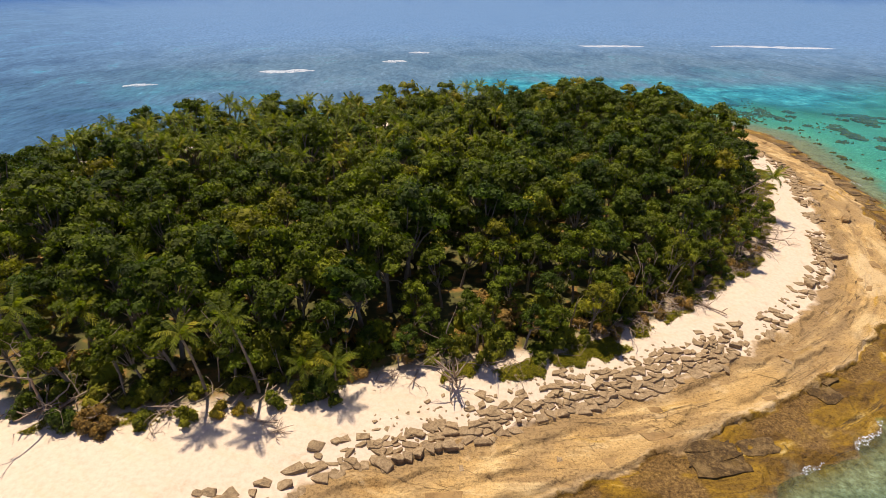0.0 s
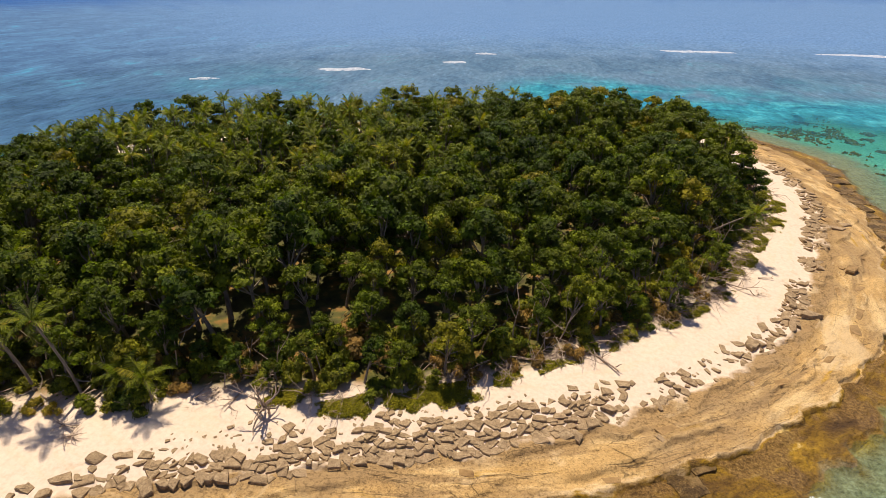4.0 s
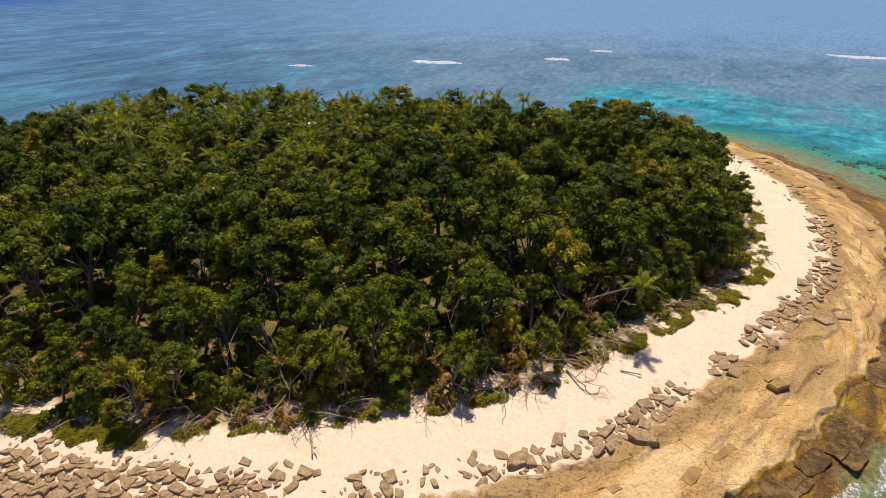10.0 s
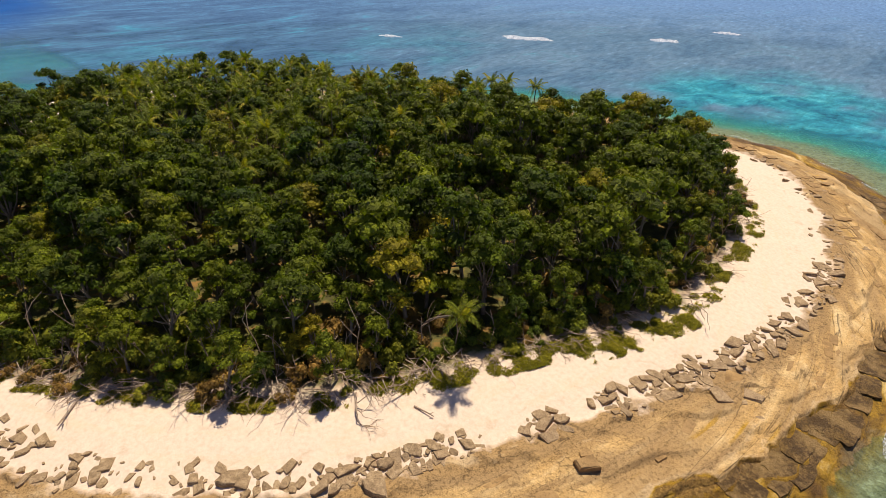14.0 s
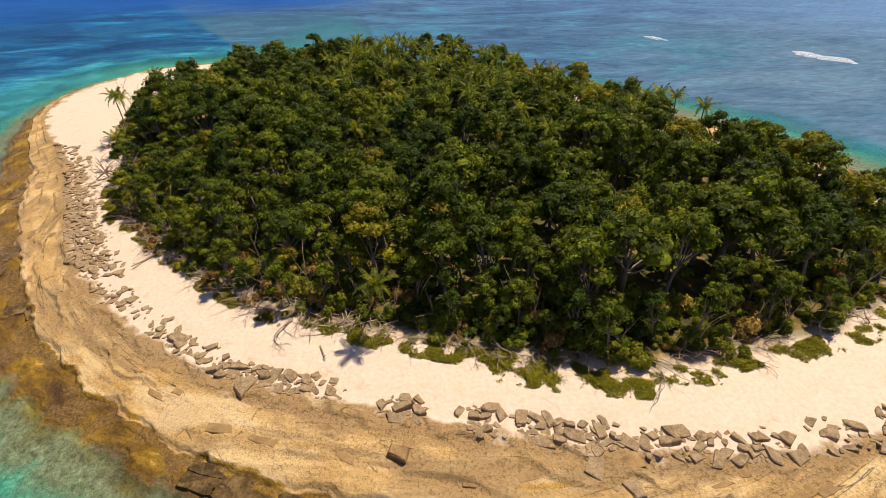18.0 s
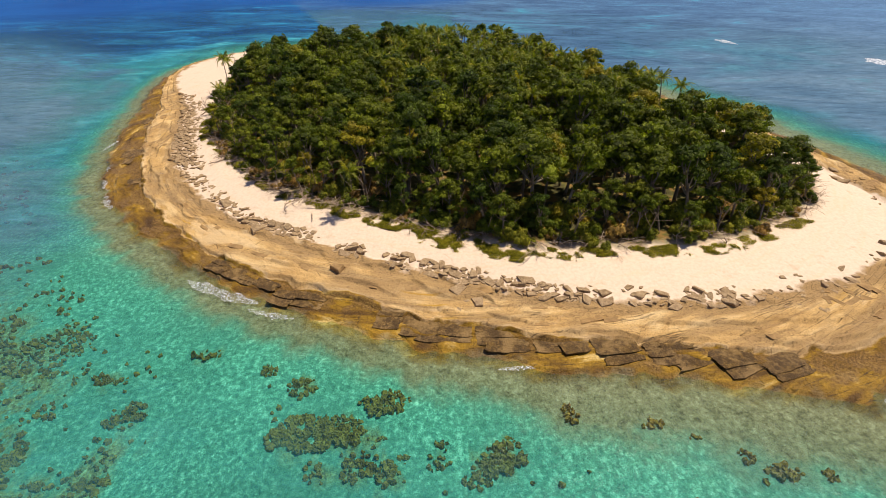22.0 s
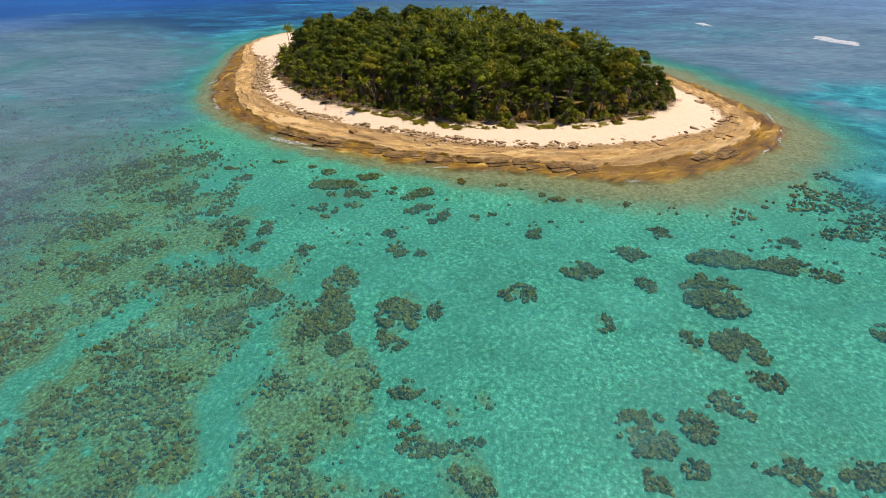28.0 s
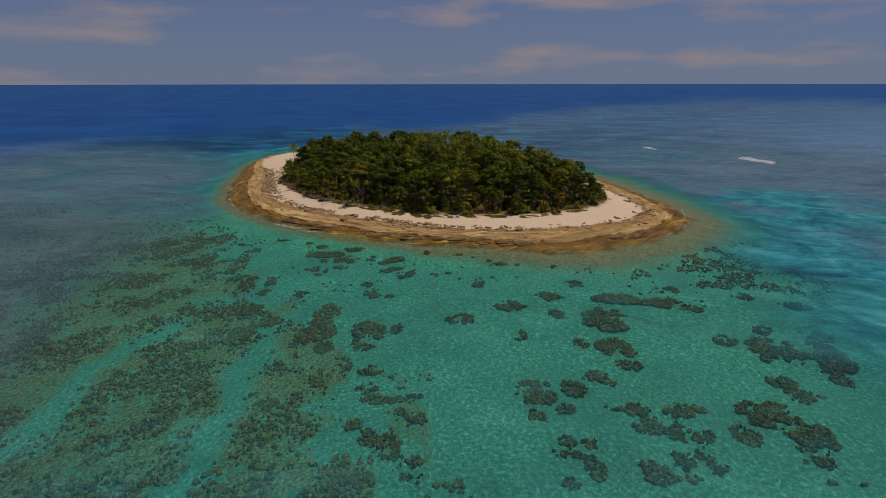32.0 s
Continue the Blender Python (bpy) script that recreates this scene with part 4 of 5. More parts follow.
SHRUBS = {}
for kind, mat in (("green", LEAF), ("yellow", SHRUB_LEAF), ("dry", DRY_LEAF)):
    SHRUBS[kind] = []
    for i in range(3):
        w, c = shrub(rng)
        SHRUBS[kind].append((mesh_of("woody_base", *w, [BARK]), even_clumps(mesh_of("foliage", *c, [mat]))))
LABELS = {"green": "dark green leafy shrub under the trees", "yellow": "yellow-green shrub at the top of the beach", "dry": "dry orange-brown bush among the trees"}
sr = random.Random(8)
th = -128.0
while th < 78:
    rf = float(outline(FOREST_EDGE, th))
    for back in (1.5, 2.8, 3.9, 5.6, 8.0):
        if sr.random() < (0.65 if back > 2 or -82 < th < -22 else 0.15):
            t2 = th + sr.uniform(-0.8, 0.8)
            x, y = polar(rf - back + sr.uniform(-0.8, 0.8), t2)
            kind = sr.choices(("green", "yellow", "dry"), (0.30, 0.53, 0.17))[0]
            new_shrub(sr.choice(SHRUBS[kind]), x, y, sr.uniform(0.5, 1.1) * (0.8 + 0.17 * back), sr.uniform(0, 6.28), LABELS[kind], sr.uniform(0.9, 1.5))
    th += 2.15


for th, out, kind, size in ((-116.5, 0.4, "green", 0.9), (-114.6, 0.0, "yellow", 0.8), (-113.2, 0.6, "yellow", 0.7), (-111.8, 0.1, "green", 1.0), (-110.2, -0.4, "yellow", 1.1), (-108.6, 0.3, "green", 1.5),
                            (-107.6, 0.5, "green", 1.3), (-119.0, 0.2, "yellow", 0.9), (-121.5, -0.4, "dry", 1.3), (-120.4, 0.6, "dry", 0.9), (-123.4, 0.0, "green", 1.2), (-126.0, -0.8, "green", 1.4)):
    x, y = polar(float(outline(FOREST_EDGE, th)) + out, th)
    new_shrub(sr.choice(SHRUBS[kind]), x, y, size, sr.uniform(0, 6.28), LABELS[kind], 1.2)


# ---- low creeping plants on the sand, at the edge of the wood ----
def creeper_patch(th, along, across, out, count):
    """A mat of small leaves that lies on the sand, close at its heart and thin at its ragged rim."""
    n = int(count * 8)
    t = th + along * 1.9 * rng.uniform(-1, 1, n)
    off = rng.uniform(-1.2, 2.4, n) * across
    r = outline(FOREST_EDGE, t) + out + off - 0.8
    x, y = CENTRE[0] + r * np.cos(np.radians(t)), CENTRE[1] + r * np.sin(np.radians(t))
    rim = np.maximum(np.abs(t - th) / (1.9 * along), np.maximum(-off / 1.2, off / 2.4) / across)
    dense = fbm(x / 1.5, y / 1.5, 81, 4) - 0.31 - 0.26 * rim ** 2
    keep = dense > rng.uniform(0, 0.30, n)
    x, y, dense = x[keep], y[keep], dense[keep]
    lift = 0.03 + rng.uniform(0, 1, len(x)) * np.clip(0.05 + 0.9 * dense, 0.05, 0.26)
    pos = np.stack([x, y, ground_z(x, y) + lift], -1)
    nor = rng.normal(0, 0.32, pos.shape) + (0, 0, 1)
    cx, cy = polar(float(outline(FOREST_EDGE, th)) + out, th)
    base = np.array([cx, cy, float(ground_z(cx, cy))])
    v, f = leaves(rng, pos - base, nor, 0.085)
    me = even_clumps(mesh_of("beach_creeper", v, f, [CREEPER_LEAF]))
    put_attribute(me, "tone", np.repeat(fbm(x / 0.9, y / 0.9, 83, 3), 3))
    ob = new("beach_creeper", me)
    ob.location = base
    return tagged(ob, "yellow-green creeping plants spread over white sand", "creeper", "creepers on the sand")


for th, along, across, out, count in ((-123, 1.0, 0.8, 0.3, 900), (-119.5, 1.0, 0.8, 0.2, 900), (-109, 0.9, 0.5, 0.3, 600), (-96, 1.6, 0.7, 0.2, 1300), (-91, 2.0, 0.8, 0.3, 1800), (-86, 2.2, 0.9, 0.3, 2200),
                                      (-81, 2.0, 0.8, 0.3, 1900), (-76, 1.4, 0.6, 0.1, 900), (-69, 1.5, 0.5, 0.0, 800), (-60, 1.6, 0.5, 0.0, 800), (-52, 1.4, 0.5, 0.0, 700), (-45, 1.5, 0.5, 0.0, 800),
                                      (-37, 1.4, 0.6, 0.1, 900), (-30, 1.6, 0.6, 0.0, 1000), (-24, 2.0, 0.8, 0.0, 1700), (-17, 2.0, 0.9, 0.1, 1800), (-11, 1.6, 0.8, 0.3, 1600), (-4, 2.4, 1.2, 0.5, 3200), (3, 2.2, 1.1, 0.4, 2800),
                                      (9, 2.0, 0.8, 0.2, 1600), (16, 1.8, 0.6, 0.1, 1100), (24, 2.0, 0.8, 0.3, 1500), (31, 2.0, 0.8, 0.3, 1500), (38, 1.8, 0.7, 0.2, 1100), (45, 1.6, 0.6, 0.1, 800)):
    creeper_patch(th, along, across, out, count)


# ---- dead trees and driftwood ----
def branches(rng, start, way, length, radius, depth, out, bend=0.35, rise=0.0):
    pts, p, w = [np.array(start, float)], np.array(start, float), np.array(way, float)
    for i in range(4):
        w = w + rng.normal(0, bend, 3) + (0, 0, rise)
        w /= np.linalg.norm(w)
        p = p + w * length / 4
        pts.append(p)
    out.append(tube(pts, np.linspace(radius, radius * 0.45, 5), 5 if depth > 1 else 4))
    if depth > 0:
        for i in range(rng.integers(2, 4)):
            q = pts[rng.integers(2, 5)]
            w2 = w + rng.normal(0, 0.75, 3)
            branches(rng, q, w2 / np.linalg.norm(w2), length * rng.uniform(0.5, 0.75), radius * 0.5, depth - 1, out, bend, rise)


def dead_shape(rng, kind):
    out = []
    if kind == "fallen":
        branches(rng, (0, 0, 0.25), (1, 0, 0.10), 3.6, 0.17, 3, out, 0.18)
    elif kind == "standing":
        branches(rng, (0, 0, -0.3), (0.15, 0, 1), 3.8, 0.14, 3, out, 0.22, 0.05)
    elif kind == "root":
        branches(rng, (0, 0, 0.45), (1, 0, rng.uniform(-0.1, 0.7)), 1.5, 0.065, 0, out, 0.42)
    else:
        branches(rng, (0, 0, 0.12), (1, 0, 0.0), 2.8, 0.13, 0, out, 0.05)
        branches(rng, (2.3, 0, 0.12), (0.5, 0.5, 0.5), 0.6, 0.06, 0, out, 0.1)
    v, f = joined(out)
    v[:, 2] = np.maximum(v[:, 2], -0.35)
    return mesh_of(kind, v, f, [DEADWOOD], True)


DEAD = {kind: [dead_shape(rng, kind) for i in range(n)] for kind, n in (("fallen", 5), ("standing", 4), ("root", 6), ("log", 2))}
DEAD_NAMES = {"fallen": ("fallen_tree", "bleached fallen tree with bare forked branches"), "standing": ("dead_tree", "grey leafless dead tree standing at the beach"),
              "root": ("root_clump", "tangled washed-out root clump on the sand"), "log": ("driftwood_log", "weathered driftwood log lying on the sand")}


def new_dead(kind, i, x, y, spin, size, tall=1.0):
    name, label = DEAD_NAMES[kind]
    ob = new(name, None if kind == "root" else DEAD[kind][i % len(DEAD[kind])])
    if kind == "root":
        for n in range(15):
            piece("root", DEAD[kind][(i + n) % 6], ob).matrix_basis = turn_scale(0, 0, 0, n * 0.42 + 0.3 * (n % 3), 0.7 + 0.12 * (n % 5))
    ob.matrix_basis = turn_scale(x, y, float(ground_z(x, y)), spin, size, tall=tall)
    return tagged(ob, label, "dead wood", "dead wood at the beach")


dr = random.Random(21)
th = -127.0
while th < 60:
    rf = float(outline(FOREST_EDGE, th))
    kind = dr.choices(("fallen", "standing", "root"), (0.50, 0.30, 0.20))[0]
    x, y = polar(rf + dr.uniform(-3.2, -0.6), th)
    new_dead(kind, dr.randrange(4), x, y, radians(th) + dr.uniform(-1.3, 1.3), dr.uniform(0.4, 0.75), dr.uniform(0.55, 0.9))
    th += dr.uniform(1.5, 3.6) if th < 5 else dr.uniform(4, 9)
# heaps of broken branches that slope from the wood on to the sand, and thin bare trunks behind them
BRANCHES = []
for i in range(7):
    bits = []
    branches(rng, (0, 0, 0.3), (1, 0, rng.uniform(-0.05, 0.35)), rng.uniform(1.6, 2.8), rng.uniform(0.035, 0.065), 1, bits, 0.16)
    v, f = joined(bits)
    v[:, 2] = np.maximum(v[:, 2], -0.1)
    BRANCHES.append(mesh_of("branch", v, f, [DEADWOOD], True))
POLES = []
for i in range(4):
    bits = []
    branches(rng, (0, 0, -0.3), (0.12, 0, 1), rng.uniform(4.0, 6.0), 0.09, 1, bits, 0.09, 0.04)
    POLES.append(mesh_of("bare_trunk", *joined(bits), [DEADWOOD], True))
th = -126.5
while th < 62:
    rf = float(outline(FOREST_EDGE, th))
    x, y = polar(rf + dr.uniform(-2.9, -1.0), th)
    heap = new("brush_pile")
    heap.matrix_basis = turn_scale(x, y, float(ground_z(x, y)), radians(th), dr.uniform(0.7, 1.15))
    for n in range(9):
        twig = piece("branch", BRANCHES[(n + int(th)) % 7], heap)
        twig.matrix_basis = turn_scale(dr.uniform(-0.8, 0.6), dr.uniform(-1.5, 1.5), dr.uniform(-0.05, 0.3), dr.gauss(0, 0.8) + (3.14 if dr.random() < 0.2 else 0), dr.uniform(0.6, 1.15))
    tagged(heap, "heap of dry brown branches at the wood's edge", "dead wood", "dead wood at the beach")
    x, y = polar(rf - dr.uniform(2.4, 6.0), th + 0.8)
    bare = new("dead_tree", POLES[int(th) % 4])
    bare.matrix_basis = turn_scale(x, y, float(ground_z(x, y)), radians(th) + dr.gauss(0, 0.9), dr.uniform(0.6, 1.0), (dr.gauss(0, 0.10), dr.gauss(0, 0.10)))
    tagged(bare, "thin pale bare trunk leaning at the wood's edge", "dead wood", "dead wood at the beach")
    th += dr.uniform(1.5, 2.6) if -82 < th < -20 else dr.uniform(2.6, 5.0)
new_dead("log", 0, 20.2, 43.0, radians(-40), 1.1)
new_dead("log", 1, 41.3, 62.6, radians(10), 0.7)
new_dead("root", 0, -41.3, 26.1, 0.3, 1.5)
new_dead("standing", 1, -42.4, 26.9, 2.0, 1.25)
new_dead("standing", 3, -43.4, 26.6, 0.9, 1.0)
new_dead("fallen", 2, -40.6, 26.6, 1.0, 0.9)
new_dead("fallen", 3, -24.5, 25.6, -0.6, 0.75)
new_dead("root", 3, -21.8, 24.4, 0.5, 0.8, 0.5)
new_dead("root", 1, -7.6, 29.4, 1.0, 1.3, 1.6)
new_dead("standing", 2, -7.4, 29.8, 0.4, 0.9)


# ---- slabs of beach rock ----
def slab(rng, sides, mat=None):
    """An angular slab about 1 m across with broken edges and a worn rim."""
    ring = np.array([(-0.5, -0.38), (0.5, -0.38), (0.5, 0.38), (-0.5, 0.38)]) * rng.uniform(0.9, 1.2) + rng.uniform(-0.17, 0.17, (4, 2))
    while len(ring) < sides:                                   # break off a corner
        c = int(rng.integers(0, len(ring)))
        p, q, n_ = ring[c], ring[c - 1], ring[(c + 1) % len(ring)]
        ring = np.concatenate([ring[:c], [p + (q - p) * rng.uniform(0.15, 0.4), p + (n_ - p) * rng.uniform(0.15, 0.4)], ring[c + 1:]])
    thick = rng.uniform(0.14, 0.26)
    tilt = rng.normal(0, 0.10, 2)
    rows = []
    for scale, z in ((0.92, -0.3), (1.02, 0.0), (1.0, thick * 0.72), (0.86, thick)):
        p = ring * scale + rng.normal(0, 0.012, ring.shape)
        rows.append(np.c_[p, z + p @ tilt + rng.normal(0, 0.012, sides)])
    verts = np.concatenate(rows + [np.array([[0, 0, thick * 1.04]])])
    faces = []
    for k in range(3):
        for s in range(sides):
            a, b = k * sides + s, k * sides + (s + 1) % sides
            faces.append((a, b, b + sides, a + sides))
    for s in range(0, sides, 2):
        faces.append((3 * sides + s, 3 * sides + (s + 1) % sides, 3 * sides + (s + 2) % sides, 4 * sides))
    return mesh_of("slab", verts, faces, [mat or ROCK])


SLABS = [slab(rng, n) for n in (6, 6, 4, 6, 6, 8, 4, 6, 8, 6, 6, 8)]
slab_rng = random.Random(31)
laid, strewn = [], []


def slab_pose(x, y, size, flat, tilt):
    return Matrix.LocRotScale((x, y, float(ground_z(x, y))), Euler((slab_rng.gauss(0, tilt), slab_rng.gauss(0, tilt), slab_rng.uniform(0, 6.28))),
                              (size * slab_rng.uniform(0.85, 1.3), size * slab_rng.uniform(0.75, 1.1), size * flat))


def new_slab(me, m, label):
    ob = new("beach_rock", me)
    ob.matrix_basis = m
    return tagged(ob, label, "rock", "slabs of beach rock")


# the few that stand out
BOULDER = slab(np.random.default_rng(3), 4, PLATE)
new_slab(BOULDER, pose(54.5, 68.4, float(ground_z(54.5, 68.4)) + 0.1, 6, -5, 62) @ Matrix.Diagonal((1.5, 1.35, 3.6, 1)), "large dark lone boulder on the rock shelf")
laid.append((54.5, 68.4, 1.2))
for x, y, size, flat, label in ((44.8, 55.6, 1.7, 1.1, "big flat slab at the foot of the beach"), (36.5, 48.6, 1.6, 0.9, "big flat slab at the foot of the beach"),
                                (61.1, 84.9, 1.9, 0.6, "flat slab broken from the rock shelf"), (58.9, 82.6, 1.6, 0.6, "flat slab broken from the rock shelf"), (43.6, 57.6, 1.0, 1.6, "small dark rock at the foot of the beach"),
                                (42.6, 53.6, 0.9, 1.6, "small dark rock at the foot of the beach"), (-13.0, 21.4, 1.3, 1.3, "dark rounded boulder beside the slabs")):
    new_slab(slab_rng.choice(SLABS), slab_pose(x, y, size, flat, 0.05), label)
    laid.append((x, y, size * 0.6))
# the close pavement of broken slabs at the foot of the south beach, stepping down to the shelf
pavement = tagged(new("rock_pavement"), "pavement of broken grey-brown beach rock slabs on the sand", "rock")
row_r = -4.2
while row_r < 0.6:
    deep_ = slab_rng.uniform(0.6, 0.9)
    th = -107.0 + slab_rng.uniform(0, 1)
    while th < -65:
        r0 = float(edges_at(np.array([th]))[1][0])
        long_ = 0.55 + 0.6 * slab_rng.random() ** 1.4
        step_ = math.degrees(long_ * 0.94 / r0)
        body = smooth(-107, -101, th) * smooth(-65, -70, th) * smooth(-4.4, -2.0, row_r + 2.2 * (float(vnoise(th / 2.2, 0.5, 93)) - 0.5))
        if slab_rng.random() < 0.10 + 0.86 * float(body):
            x, y = polar(r0 + row_r + slab_rng.uniform(-0.32, 0.32), th + step_ / 2)
            lie = Euler((slab_rng.gauss(0, 0.08), slab_rng.gauss(0, 0.08), radians(th + 90 + slab_rng.gauss(0, 24))))
            low = -0.16 + 0.12 * float(body)
            piece("slab", slab_rng.choice(SLABS), pavement).matrix_basis = Matrix.LocRotScale((x, y, float(ground_z(x, y)) + low + slab_rng.uniform(-0.08, 0.05)), lie, (long_ * 1.02, deep_ * slab_rng.uniform(1.05, 1.3), slab_rng.uniform(0.7, 1.0)))
            laid.append((x, y, 0.5))
        th += step_
    row_r += deep_ * 0.82
for t0, t1, inner_r, outer_r, count, smin, smax in ((-112, -104, -4.5, 0.8, 34, 0.9, 2.0), (-104, -88, -5.4, 0.5, 90, 0.25, 0.7), (-88, -73, -5.2, 0.4, 90, 0.25, 0.7), (-73, -62, -3.5, 0.2, 26, 0.4, 1.5),
                                                    (-62, -50, -3.0, 0.2, 34, 0.4, 1.9), (-50, -38, -2.6, 0.0, 40, 0.4, 1.6), (-38, -15, -1.9, 0.3, 120, 0.45, 1.9), (-15, 8, -2.2, 0.8, 130, 0.5, 2.1),
                                                    (8, 28, -2.4, 1.0, 100, 0.5, 2.1), (28, 75, -2.2, 4.5, 130, 0.5, 2.3), (-100, 60, 1.5, 6.0, 9, 0.8, 1.8)):
    for i in range(count):
        for tries in range(12):
            th = slab_rng.uniform(t0, t1)
            lump = float(vnoise(th / 2.0, 0.5, 91))
            r = float(edges_at(np.array([th]))[1][0]) + inner_r + (outer_r - inner_r) * slab_rng.random() ** 0.8
            x, y = polar(r, th)
            size = 0.68 * (smin + (smax - smin) * slab_rng.random() ** 1.8)
            if (t1 - t0 > 18 and lump < 0.35 * slab_rng.random() + 0.2) or any((x - a) ** 2 + (y - b) ** 2 < (0.33 * (size + c * 1.6)) ** 2 for a, b, c in laid):
                continue
            laid.append((x, y, size * 0.6))
            far_out = r > float(edges_at(np.array([th]))[1][0]) + 1.2
            strewn.append((size + (0.6 if th > -73 else 0), BOULDER if far_out else slab_rng.choice(SLABS), slab_pose(x, y, size, 0.45 if far_out else slab_rng.uniform(0.6, 1.0), 0.03 if far_out else 0.14),
                           "flat brown slab lying on the rock shelf" if far_out else "pale grey-brown slab of beach rock on the sand"))
            break
strewn.sort(key=lambda q: -q[0])
for _, me, m, label in strewn[:200]:
    new_slab(me, m, label)
rest_v, rest_f, n = [], [], 0
for _, me, m, label in strewn[200:]:
    v = np.array([p.co for p in me.vertices])
    rest_v.append(v @ np.array(m.to_3x3()).T + np.array(m.translation))
    rest_f.append(np.array([p.vertices[:] for p in me.polygons]) + n)
    n += len(v)
tagged(new("beach_rubble", mesh_of("beach_rubble", np.concatenate(rest_v), np.concatenate(rest_f), [ROCK])), "small broken slabs of beach rock strewn on the sand", "rock", kind="stuff")


# ---- plates of layered rock that lie along the shelf ----
PLATES = [slab(rng, n, PLATE) for n in (4, 6, 4, 6, 4)]
plate_rng = random.Random(47)
for i in range(40):
    th = plate_rng.uniform(-102, 74)
    e = edges_at(np.array([th]))
    u = plate_rng.choice((0.15, 0.24, 0.33, 0.42, 0.48)) + plate_rng.uniform(-0.03, 0.03)
    x, y = polar(float(e[1][0] + (e[2][0] - e[1][0]) * u), th)
    long, wide = plate_rng.uniform(1.0, 2.6), plate_rng.uniform(0.7, 1.4)
    ob = new("rock_plate", PLATES[i % len(PLATES)])
    ob.matrix_basis = Matrix.LocRotScale((x, y, float(ground_z(x, y)) - 0.03), Euler((plate_rng.gauss(0, 0.02), plate_rng.gauss(0, 0.02), radians(th + 90 + plate_rng.gauss(0, 6)))), (long, wide, plate_rng.uniform(0.25, 0.45)))
    tagged(ob, "thin brown plate of layered rock on the shelf", "rock", "plates of the rock shelf")


# ---- broken crust that lies in plates on the wet terrace ----
kc = Nodes("terrace_crust")
kcc = kc.ramp(kc.noise(4.2, 8.0, 0.8), [(0.36, (0.030, 0.016, 0.005)), (0.46, (0.125, 0.070, 0.022)), (0.55, (0.235, 0.140, 0.045)), (0.64, (0.44, 0.29, 0.11))])
kcc = kc.mix(kc.span(kc.noise(0.5, 5.0, 0.65), 0.45, 0.62, 0.0, 0.6), kcc, (0.19, 0.105, 0.014))
kcc = kc.mix(kc.span(kc.random(), 0, 1, 0.0, 0.4), kcc, (0.24, 0.15, 0.06))
kcc = kc.mix(kc.span(kc.noise(1.3, 7.0, 0.72), 0.44, 0.58, 0.75, 0.0), kcc, (0.055, 0.030, 0.010))
kcc = kc.mix(kc.span(kc.noise(0.35, 6.0, 0.7), 0.50, 0.60, 0.0, 0.7), kcc, (0.34, 0.215, 0.08))
CRUST = kc.out(kc.surface(kcc, 0.75, kc.bump(kc.noise(6.5, 8.0, 0.8), 1.0, 0.25), 0.25))


def crust_plate(rng, sides=18):
    """A ragged flat plate about 1 m long, with square-broken sides and a worn, uneven top."""
    ang = np.linspace(0, 2 * math.pi, sides, endpoint=False) + rng.uniform(-0.12, 0.12, sides)
    far = 0.5 / np.maximum(np.abs(np.cos(ang)), np.abs(np.sin(ang))) * rng.uniform(0.84, 1.06, sides)
    ring = np.stack([far * np.cos(ang), far * np.sin(ang)], -1)
    rows = [np.c_[ring * f, z + rng.normal(0, 0.04, sides) * (z > 0)] for f, z in ((1.0, -0.8), (1.0, 0.8), (0.93, 1.0), (0.5, 1.02))]
    verts = np.concatenate(rows + [np.array([[0, 0, 1.0]])])
    faces = [(k * sides + q, k * sides + (q + 1) % sides, (k + 1) * sides + (q + 1) % sides, (k + 1) * sides + q) for k in range(3) for q in range(sides)]
    faces += [(3 * sides + q, 3 * sides + (q + 1) % sides, 3 * sides + (q + 2) % sides, 4 * sides) for q in range(0, sides, 2)]
    return mesh_of("crust_plate", verts, faces, [CRUST])


crust_np, crust_rng = np.random.default_rng(53), random.Random(54)
CRUSTS = [crust_plate(crust_np) for i in range(7)]
th = -96.0
while th < 44:
    e = edges_at(np.array([th]))
    edge, wide_ = float(outline(SCARP, th)), float(e[2][0] - e[1][0])
    long = crust_rng.uniform(1.6, 5.0)
    for u, deep_ in ((edge + 0.045, crust_rng.uniform(0.8, 1.1)), (edge + 0.045 + 1.0 / wide_, crust_rng.uniform(1.0, 1.4)), (edge + 0.045 + 2.1 / wide_, crust_rng.uniform(0.9, 1.4))):
        gap = float(fbm(th / 7.0, u * 3, 57, 2))
        if u > 0.93 or gap < 0.455 + 0.10 * (u - edge) / (1 - edge):
            continue
        x, y = polar(float(e[1][0]) + wide_ * (u + crust_rng.uniform(-0.02, 0.02)), th)
        ob = new("crust_plate", CRUSTS[crust_rng.randrange(7)])
        ob.matrix_basis = Matrix.LocRotScale((x, y, float(ground_z(x, y)) + 0.02), Euler((crust_rng.gauss(0, 0.025), crust_rng.gauss(0, 0.02), radians(th + 90 + crust_rng.gauss(0, 2.5)))), (long, deep_ * 1.3, crust_rng.uniform(0.05, 0.10)))
        tagged(ob, "dark brown pitted crust plate on the wet rock terrace", "rock", "crust plates of the terrace")
    th += math.degrees(long * 0.93 / float(e[2][0]))


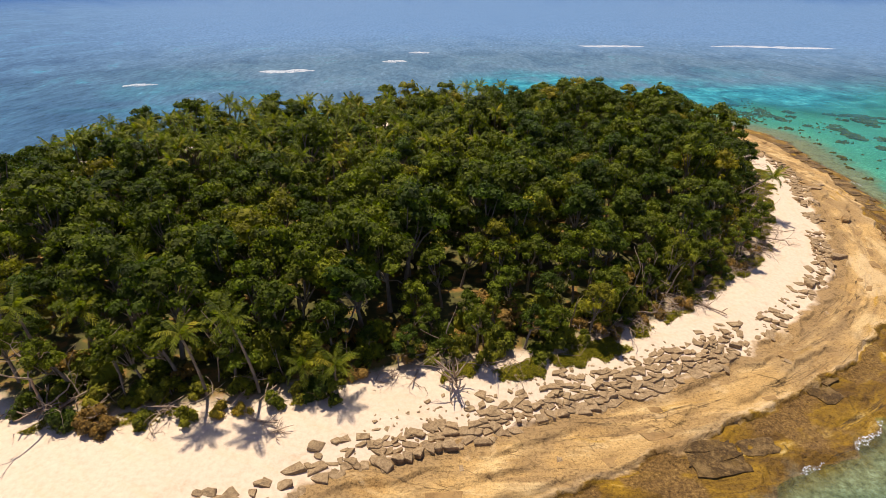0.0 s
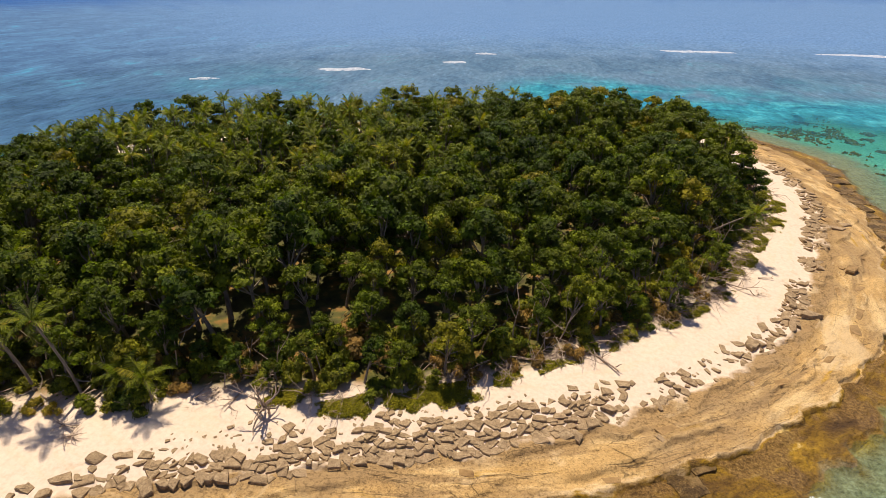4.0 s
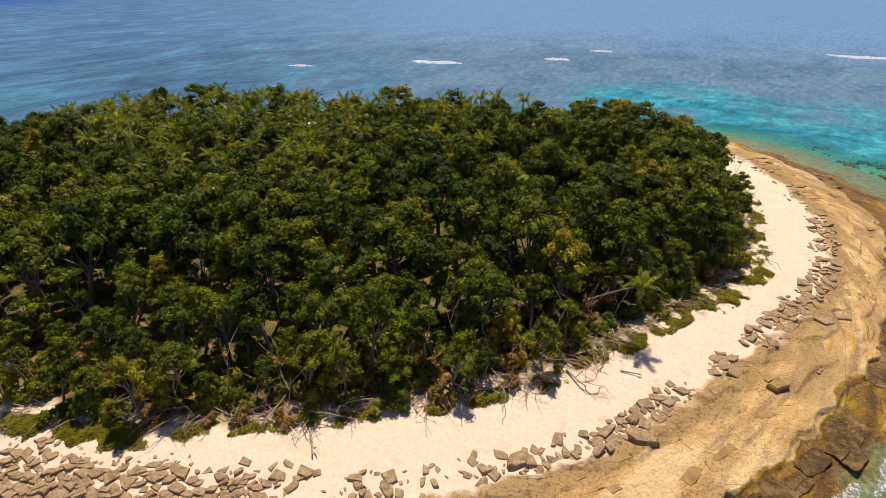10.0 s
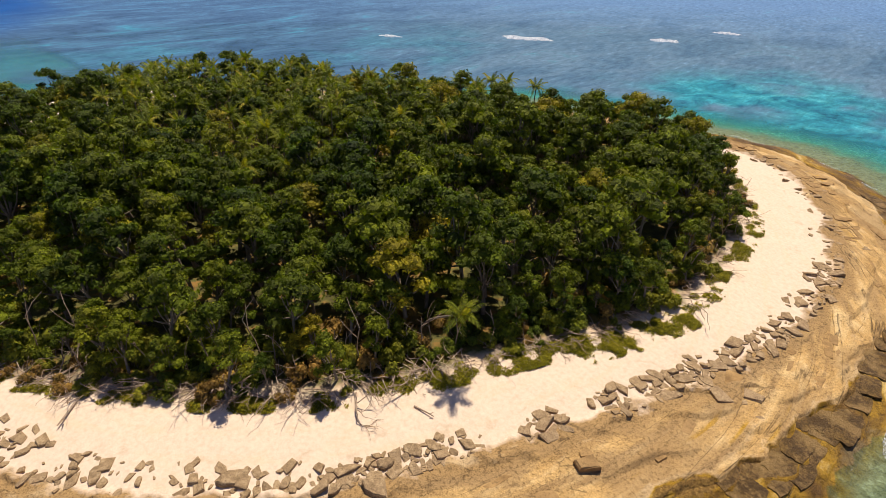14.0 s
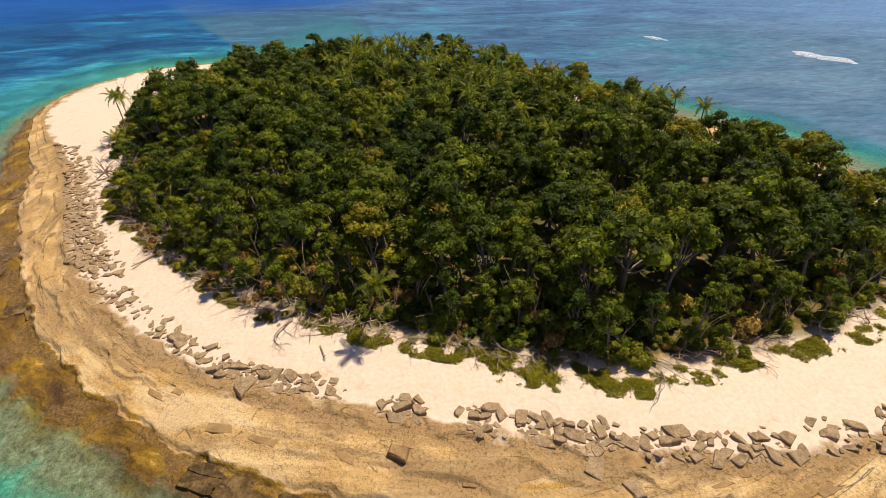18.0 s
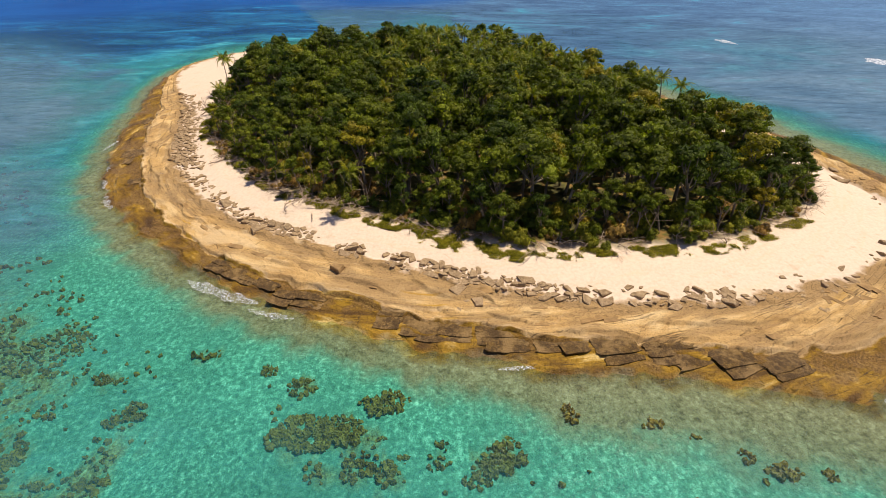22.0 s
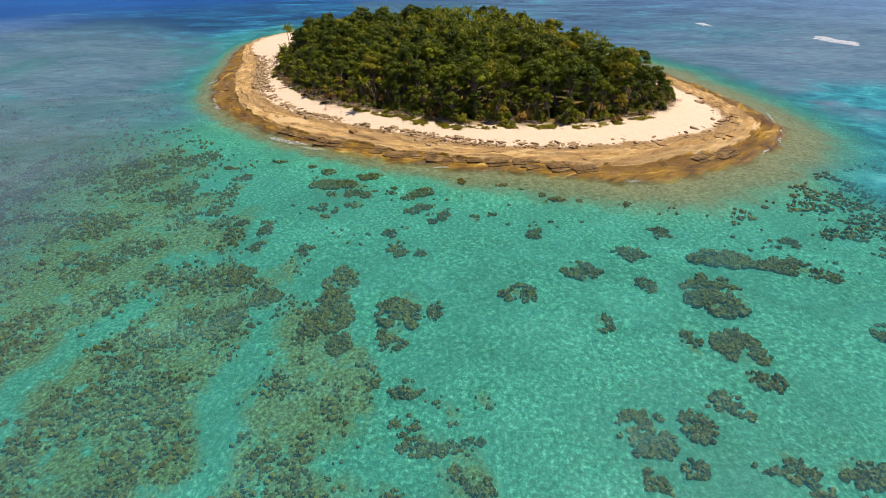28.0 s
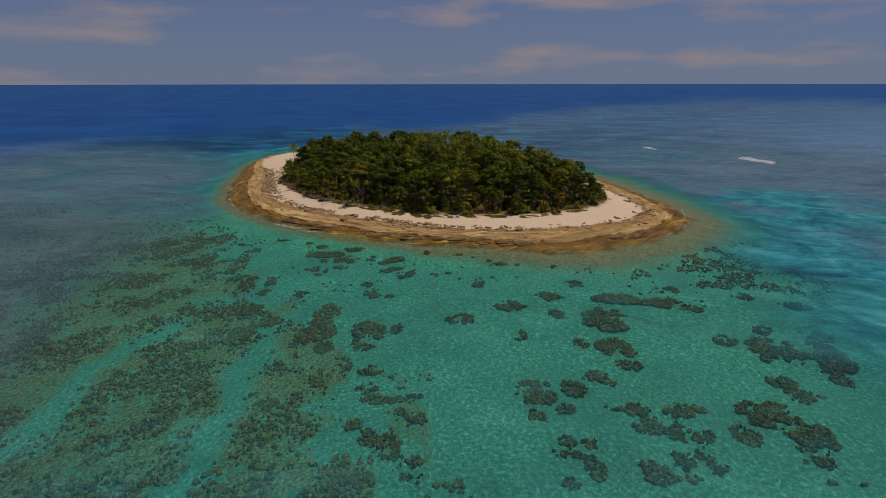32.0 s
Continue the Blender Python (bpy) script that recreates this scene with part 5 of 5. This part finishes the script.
# ---- coral in the lagoon ----
def coral_lumps(rng, xs, ys, rads):
    """Knobbly low heads of coral: verts and faces."""
    sides, chunks = 8, []
    a = np.linspace(0, 2 * math.pi, sides, endpoint=False)
    for x, y, rad in zip(xs, ys, rads):
        rows = []
        high = min(0.6, 0.5 * rad + 0.12)
        for f, zf in ((1.04, -0.1), (0.78, 0.8)):
            rr_ = rad * f * rng.uniform(0.6, 1.35, sides)
            rows.append(np.stack([x + rr_ * np.cos(a), y + rr_ * np.sin(a), np.full(sides, high * zf) + rng.normal(0, 0.10, sides)], -1))
        v = np.concatenate(rows + [np.array([[x, y, high * 0.95]])])
        q = np.arange(sides)
        f1 = np.stack([q, (q + 1) % sides, (q + 1) % sides + sides, q + sides], -1)
        f2 = np.array([(sides + i, sides + i + 1, sides + (i + 2) % sides, 2 * sides) for i in range(0, sides, 2)])
        chunks.append((v, np.concatenate([f1, f2])))
    return joined(chunks)


pr = np.random.default_rng(17)
for cx, cy, rx, ry in CORAL_PATCHES:
    n = max(14, int(rx * ry * 58))
    ang, rr_ = pr.uniform(0, 6.28, n), 1.15 * np.sqrt(pr.uniform(0.0, 1, n))
    dx, dy = rr_ * rx * np.cos(ang), rr_ * ry * np.sin(ang)
    solid_ = fbm((cx + dx) / 1.5, (cy + dy) / 1.5, 66, 3) > 0.32 + 0.20 * rr_ ** 2
    solid_[:4] = True
    dx, dy = dx[solid_], dy[solid_]
    size = pr.uniform(0.13, 0.34, len(dx)) * min(1.1, 0.62 + 0.16 * math.sqrt(rx * ry))
    v, f = coral_lumps(pr, dx, dy, size)
    ob = new("coral_patch", mesh_of("coral_patch", v, f, [CORAL]))
    ob.location = (cx, cy, float(ground_z(cx, cy)))
    tagged(ob, "brown coral patch under clear turquoise water", "coral", "coral patches of the lagoon")


def reef_field(count, x0, x1, y0, y1, want):
    x, y = pr.uniform(x0, x1, count), pr.uniform(y0, y1, count)
    keep = (ground_z(x, y) < -0.75) & (want(x, y) > pr.uniform(0, 1, count))
    x, y = x[keep], y[keep]
    return x, y


def on_carpet(x, y):
    return reef_carpet(x, y) * smooth(0.40, 0.62, fbm(x / 4.0, y / 3.2, 64, 5))


def clumps(x, y):
    """Scattered heads in the shallows off the north-east shore."""
    return smooth(0.48, 0.58, fbm(x / 4.5, y / 4.5, 65, 4)) * smooth(60, 66, x) * smooth(96, 90, x) * smooth(128, 138, y)


parts = []
x, y = reef_field(46000, 62, 165, 10, 95, on_carpet)
parts.append((x, y, 0.10 + 0.27 * pr.uniform(0, 1, len(x)) ** 2))
x, y = reef_field(5200, 58, 100, 125, 178, clumps)
parts.append((x, y, 0.15 + 0.32 * pr.uniform(0, 1, len(x)) ** 2))
x, y = reef_field(2600, 10, 110, -45, 40, lambda x, y: smooth(0.45, 0.56, fbm(x / 9, y / 9, 69, 4)))
parts.append((x, y, pr.uniform(0.16, 0.42, len(x))))
x, y = reef_field(1500, 55, 100, 20, 150, lambda x, y: 0.55 * smooth(0.5, 0.6, fbm(x / 5, y / 5, 73, 3)))
parts.append((x, y, pr.uniform(0.14, 0.32, len(x))))
x, y = reef_field(1500, 140, 175, 70, 140, lambda x, y: smooth(0.55, 0.62, fbm(x / 6, y / 6, 75, 3)))
parts.append((x, y, pr.uniform(0.2, 0.5, len(x))))
X_, Y_, R_ = (np.concatenate([p[i] for p in parts]) for i in range(3))
v, f = coral_lumps(pr, X_, Y_, R_)
v[:, 2] += np.repeat(ground_z(X_, Y_), 17)
tagged(new("coral_reef", mesh_of("coral_reef", v, f, [CORAL])), "olive-brown reef of coral heads in shallow water", "coral", kind="stuff")


# ---- broken water ----
def wave(cx, cy, length, width, spin, seed, high=0.5, name="breaking_wave", label="white breaking wave on the outer reef"):
    """A ragged strip of white water with a low crest."""
    n, m = 44, 5
    s = np.linspace(-1, 1, n)
    edge = (1 - s ** 2) ** 0.6 * (0.35 + 0.95 * fbm(s * 5 + 9, np.zeros(n), seed, 4))
    mid = 0.5 * width * (fbm(s * 2 + 3, np.zeros(n), seed + 3, 3) - 0.5)
    rows = []
    for j in range(m):
        q = j / (m - 1) * 2 - 1
        rag = width * 0.5 * edge * q * (0.75 + 0.5 * vnoise(s * 9, np.full(n, j * 3.3), seed + 5))
        rows.append(np.stack([s * length / 2, mid + rag, 0.03 + high * edge * (1 - q * q) * 0.8], -1))
    verts = np.concatenate(rows)
    k, i = np.meshgrid(np.arange(m - 1), np.arange(n - 1), indexing="ij")
    i0 = (k * n + i).ravel()
    ob = new(name, mesh_of(name, verts, np.stack([i0, i0 + 1, i0 + 1 + n, i0 + n], -1), [FOAM if high > 0.1 else THIN_FOAM], True))
    ob.matrix_basis = pose(cx, cy, 0, 0, 0, spin)
    return tagged(ob, label, "wave", "white water on the reef")


for i, (x, y, length, width, spin) in enumerate(((-75, 232, 24, 9, 12), (-120, 196, 12, 3, 20), (-31, 264, 12, 7, 5), (-20, 300, 12, 5, 0), (95, 334, 40, 9, -8), (190, 330, 70, 10, -12))):
    wave(x, y, length, width * 1.1, spin, 100 + i, 0.9)
for i, (th, r, length, width, turn) in enumerate(((-27, 65.0, 11, 2.2, 4), (-20, 66.2, 6, 1.0, 2), (-68, 65.4, 12, 1.8, 3), (-59, 65.0, 7, 1.6, 0), (31, 82.5, 12, 1.4, -6), (27, 82.6, 6, 1.0, -4),
                                                   (57, 85.6, 14, 0.9, 8), (49, 86.4, 9, 0.7, 3), (65, 82.6, 9, 0.8, 12), (-84, 69.6, 7, 0.8, -4), (3, 70.4, 5, 0.7, 3))):
    x, y = polar(r, th)
    wave(x, y, length, width, th + 90 + turn, 130 + i, 0.03, "shore_foam", "thin white foam where water meets rock")
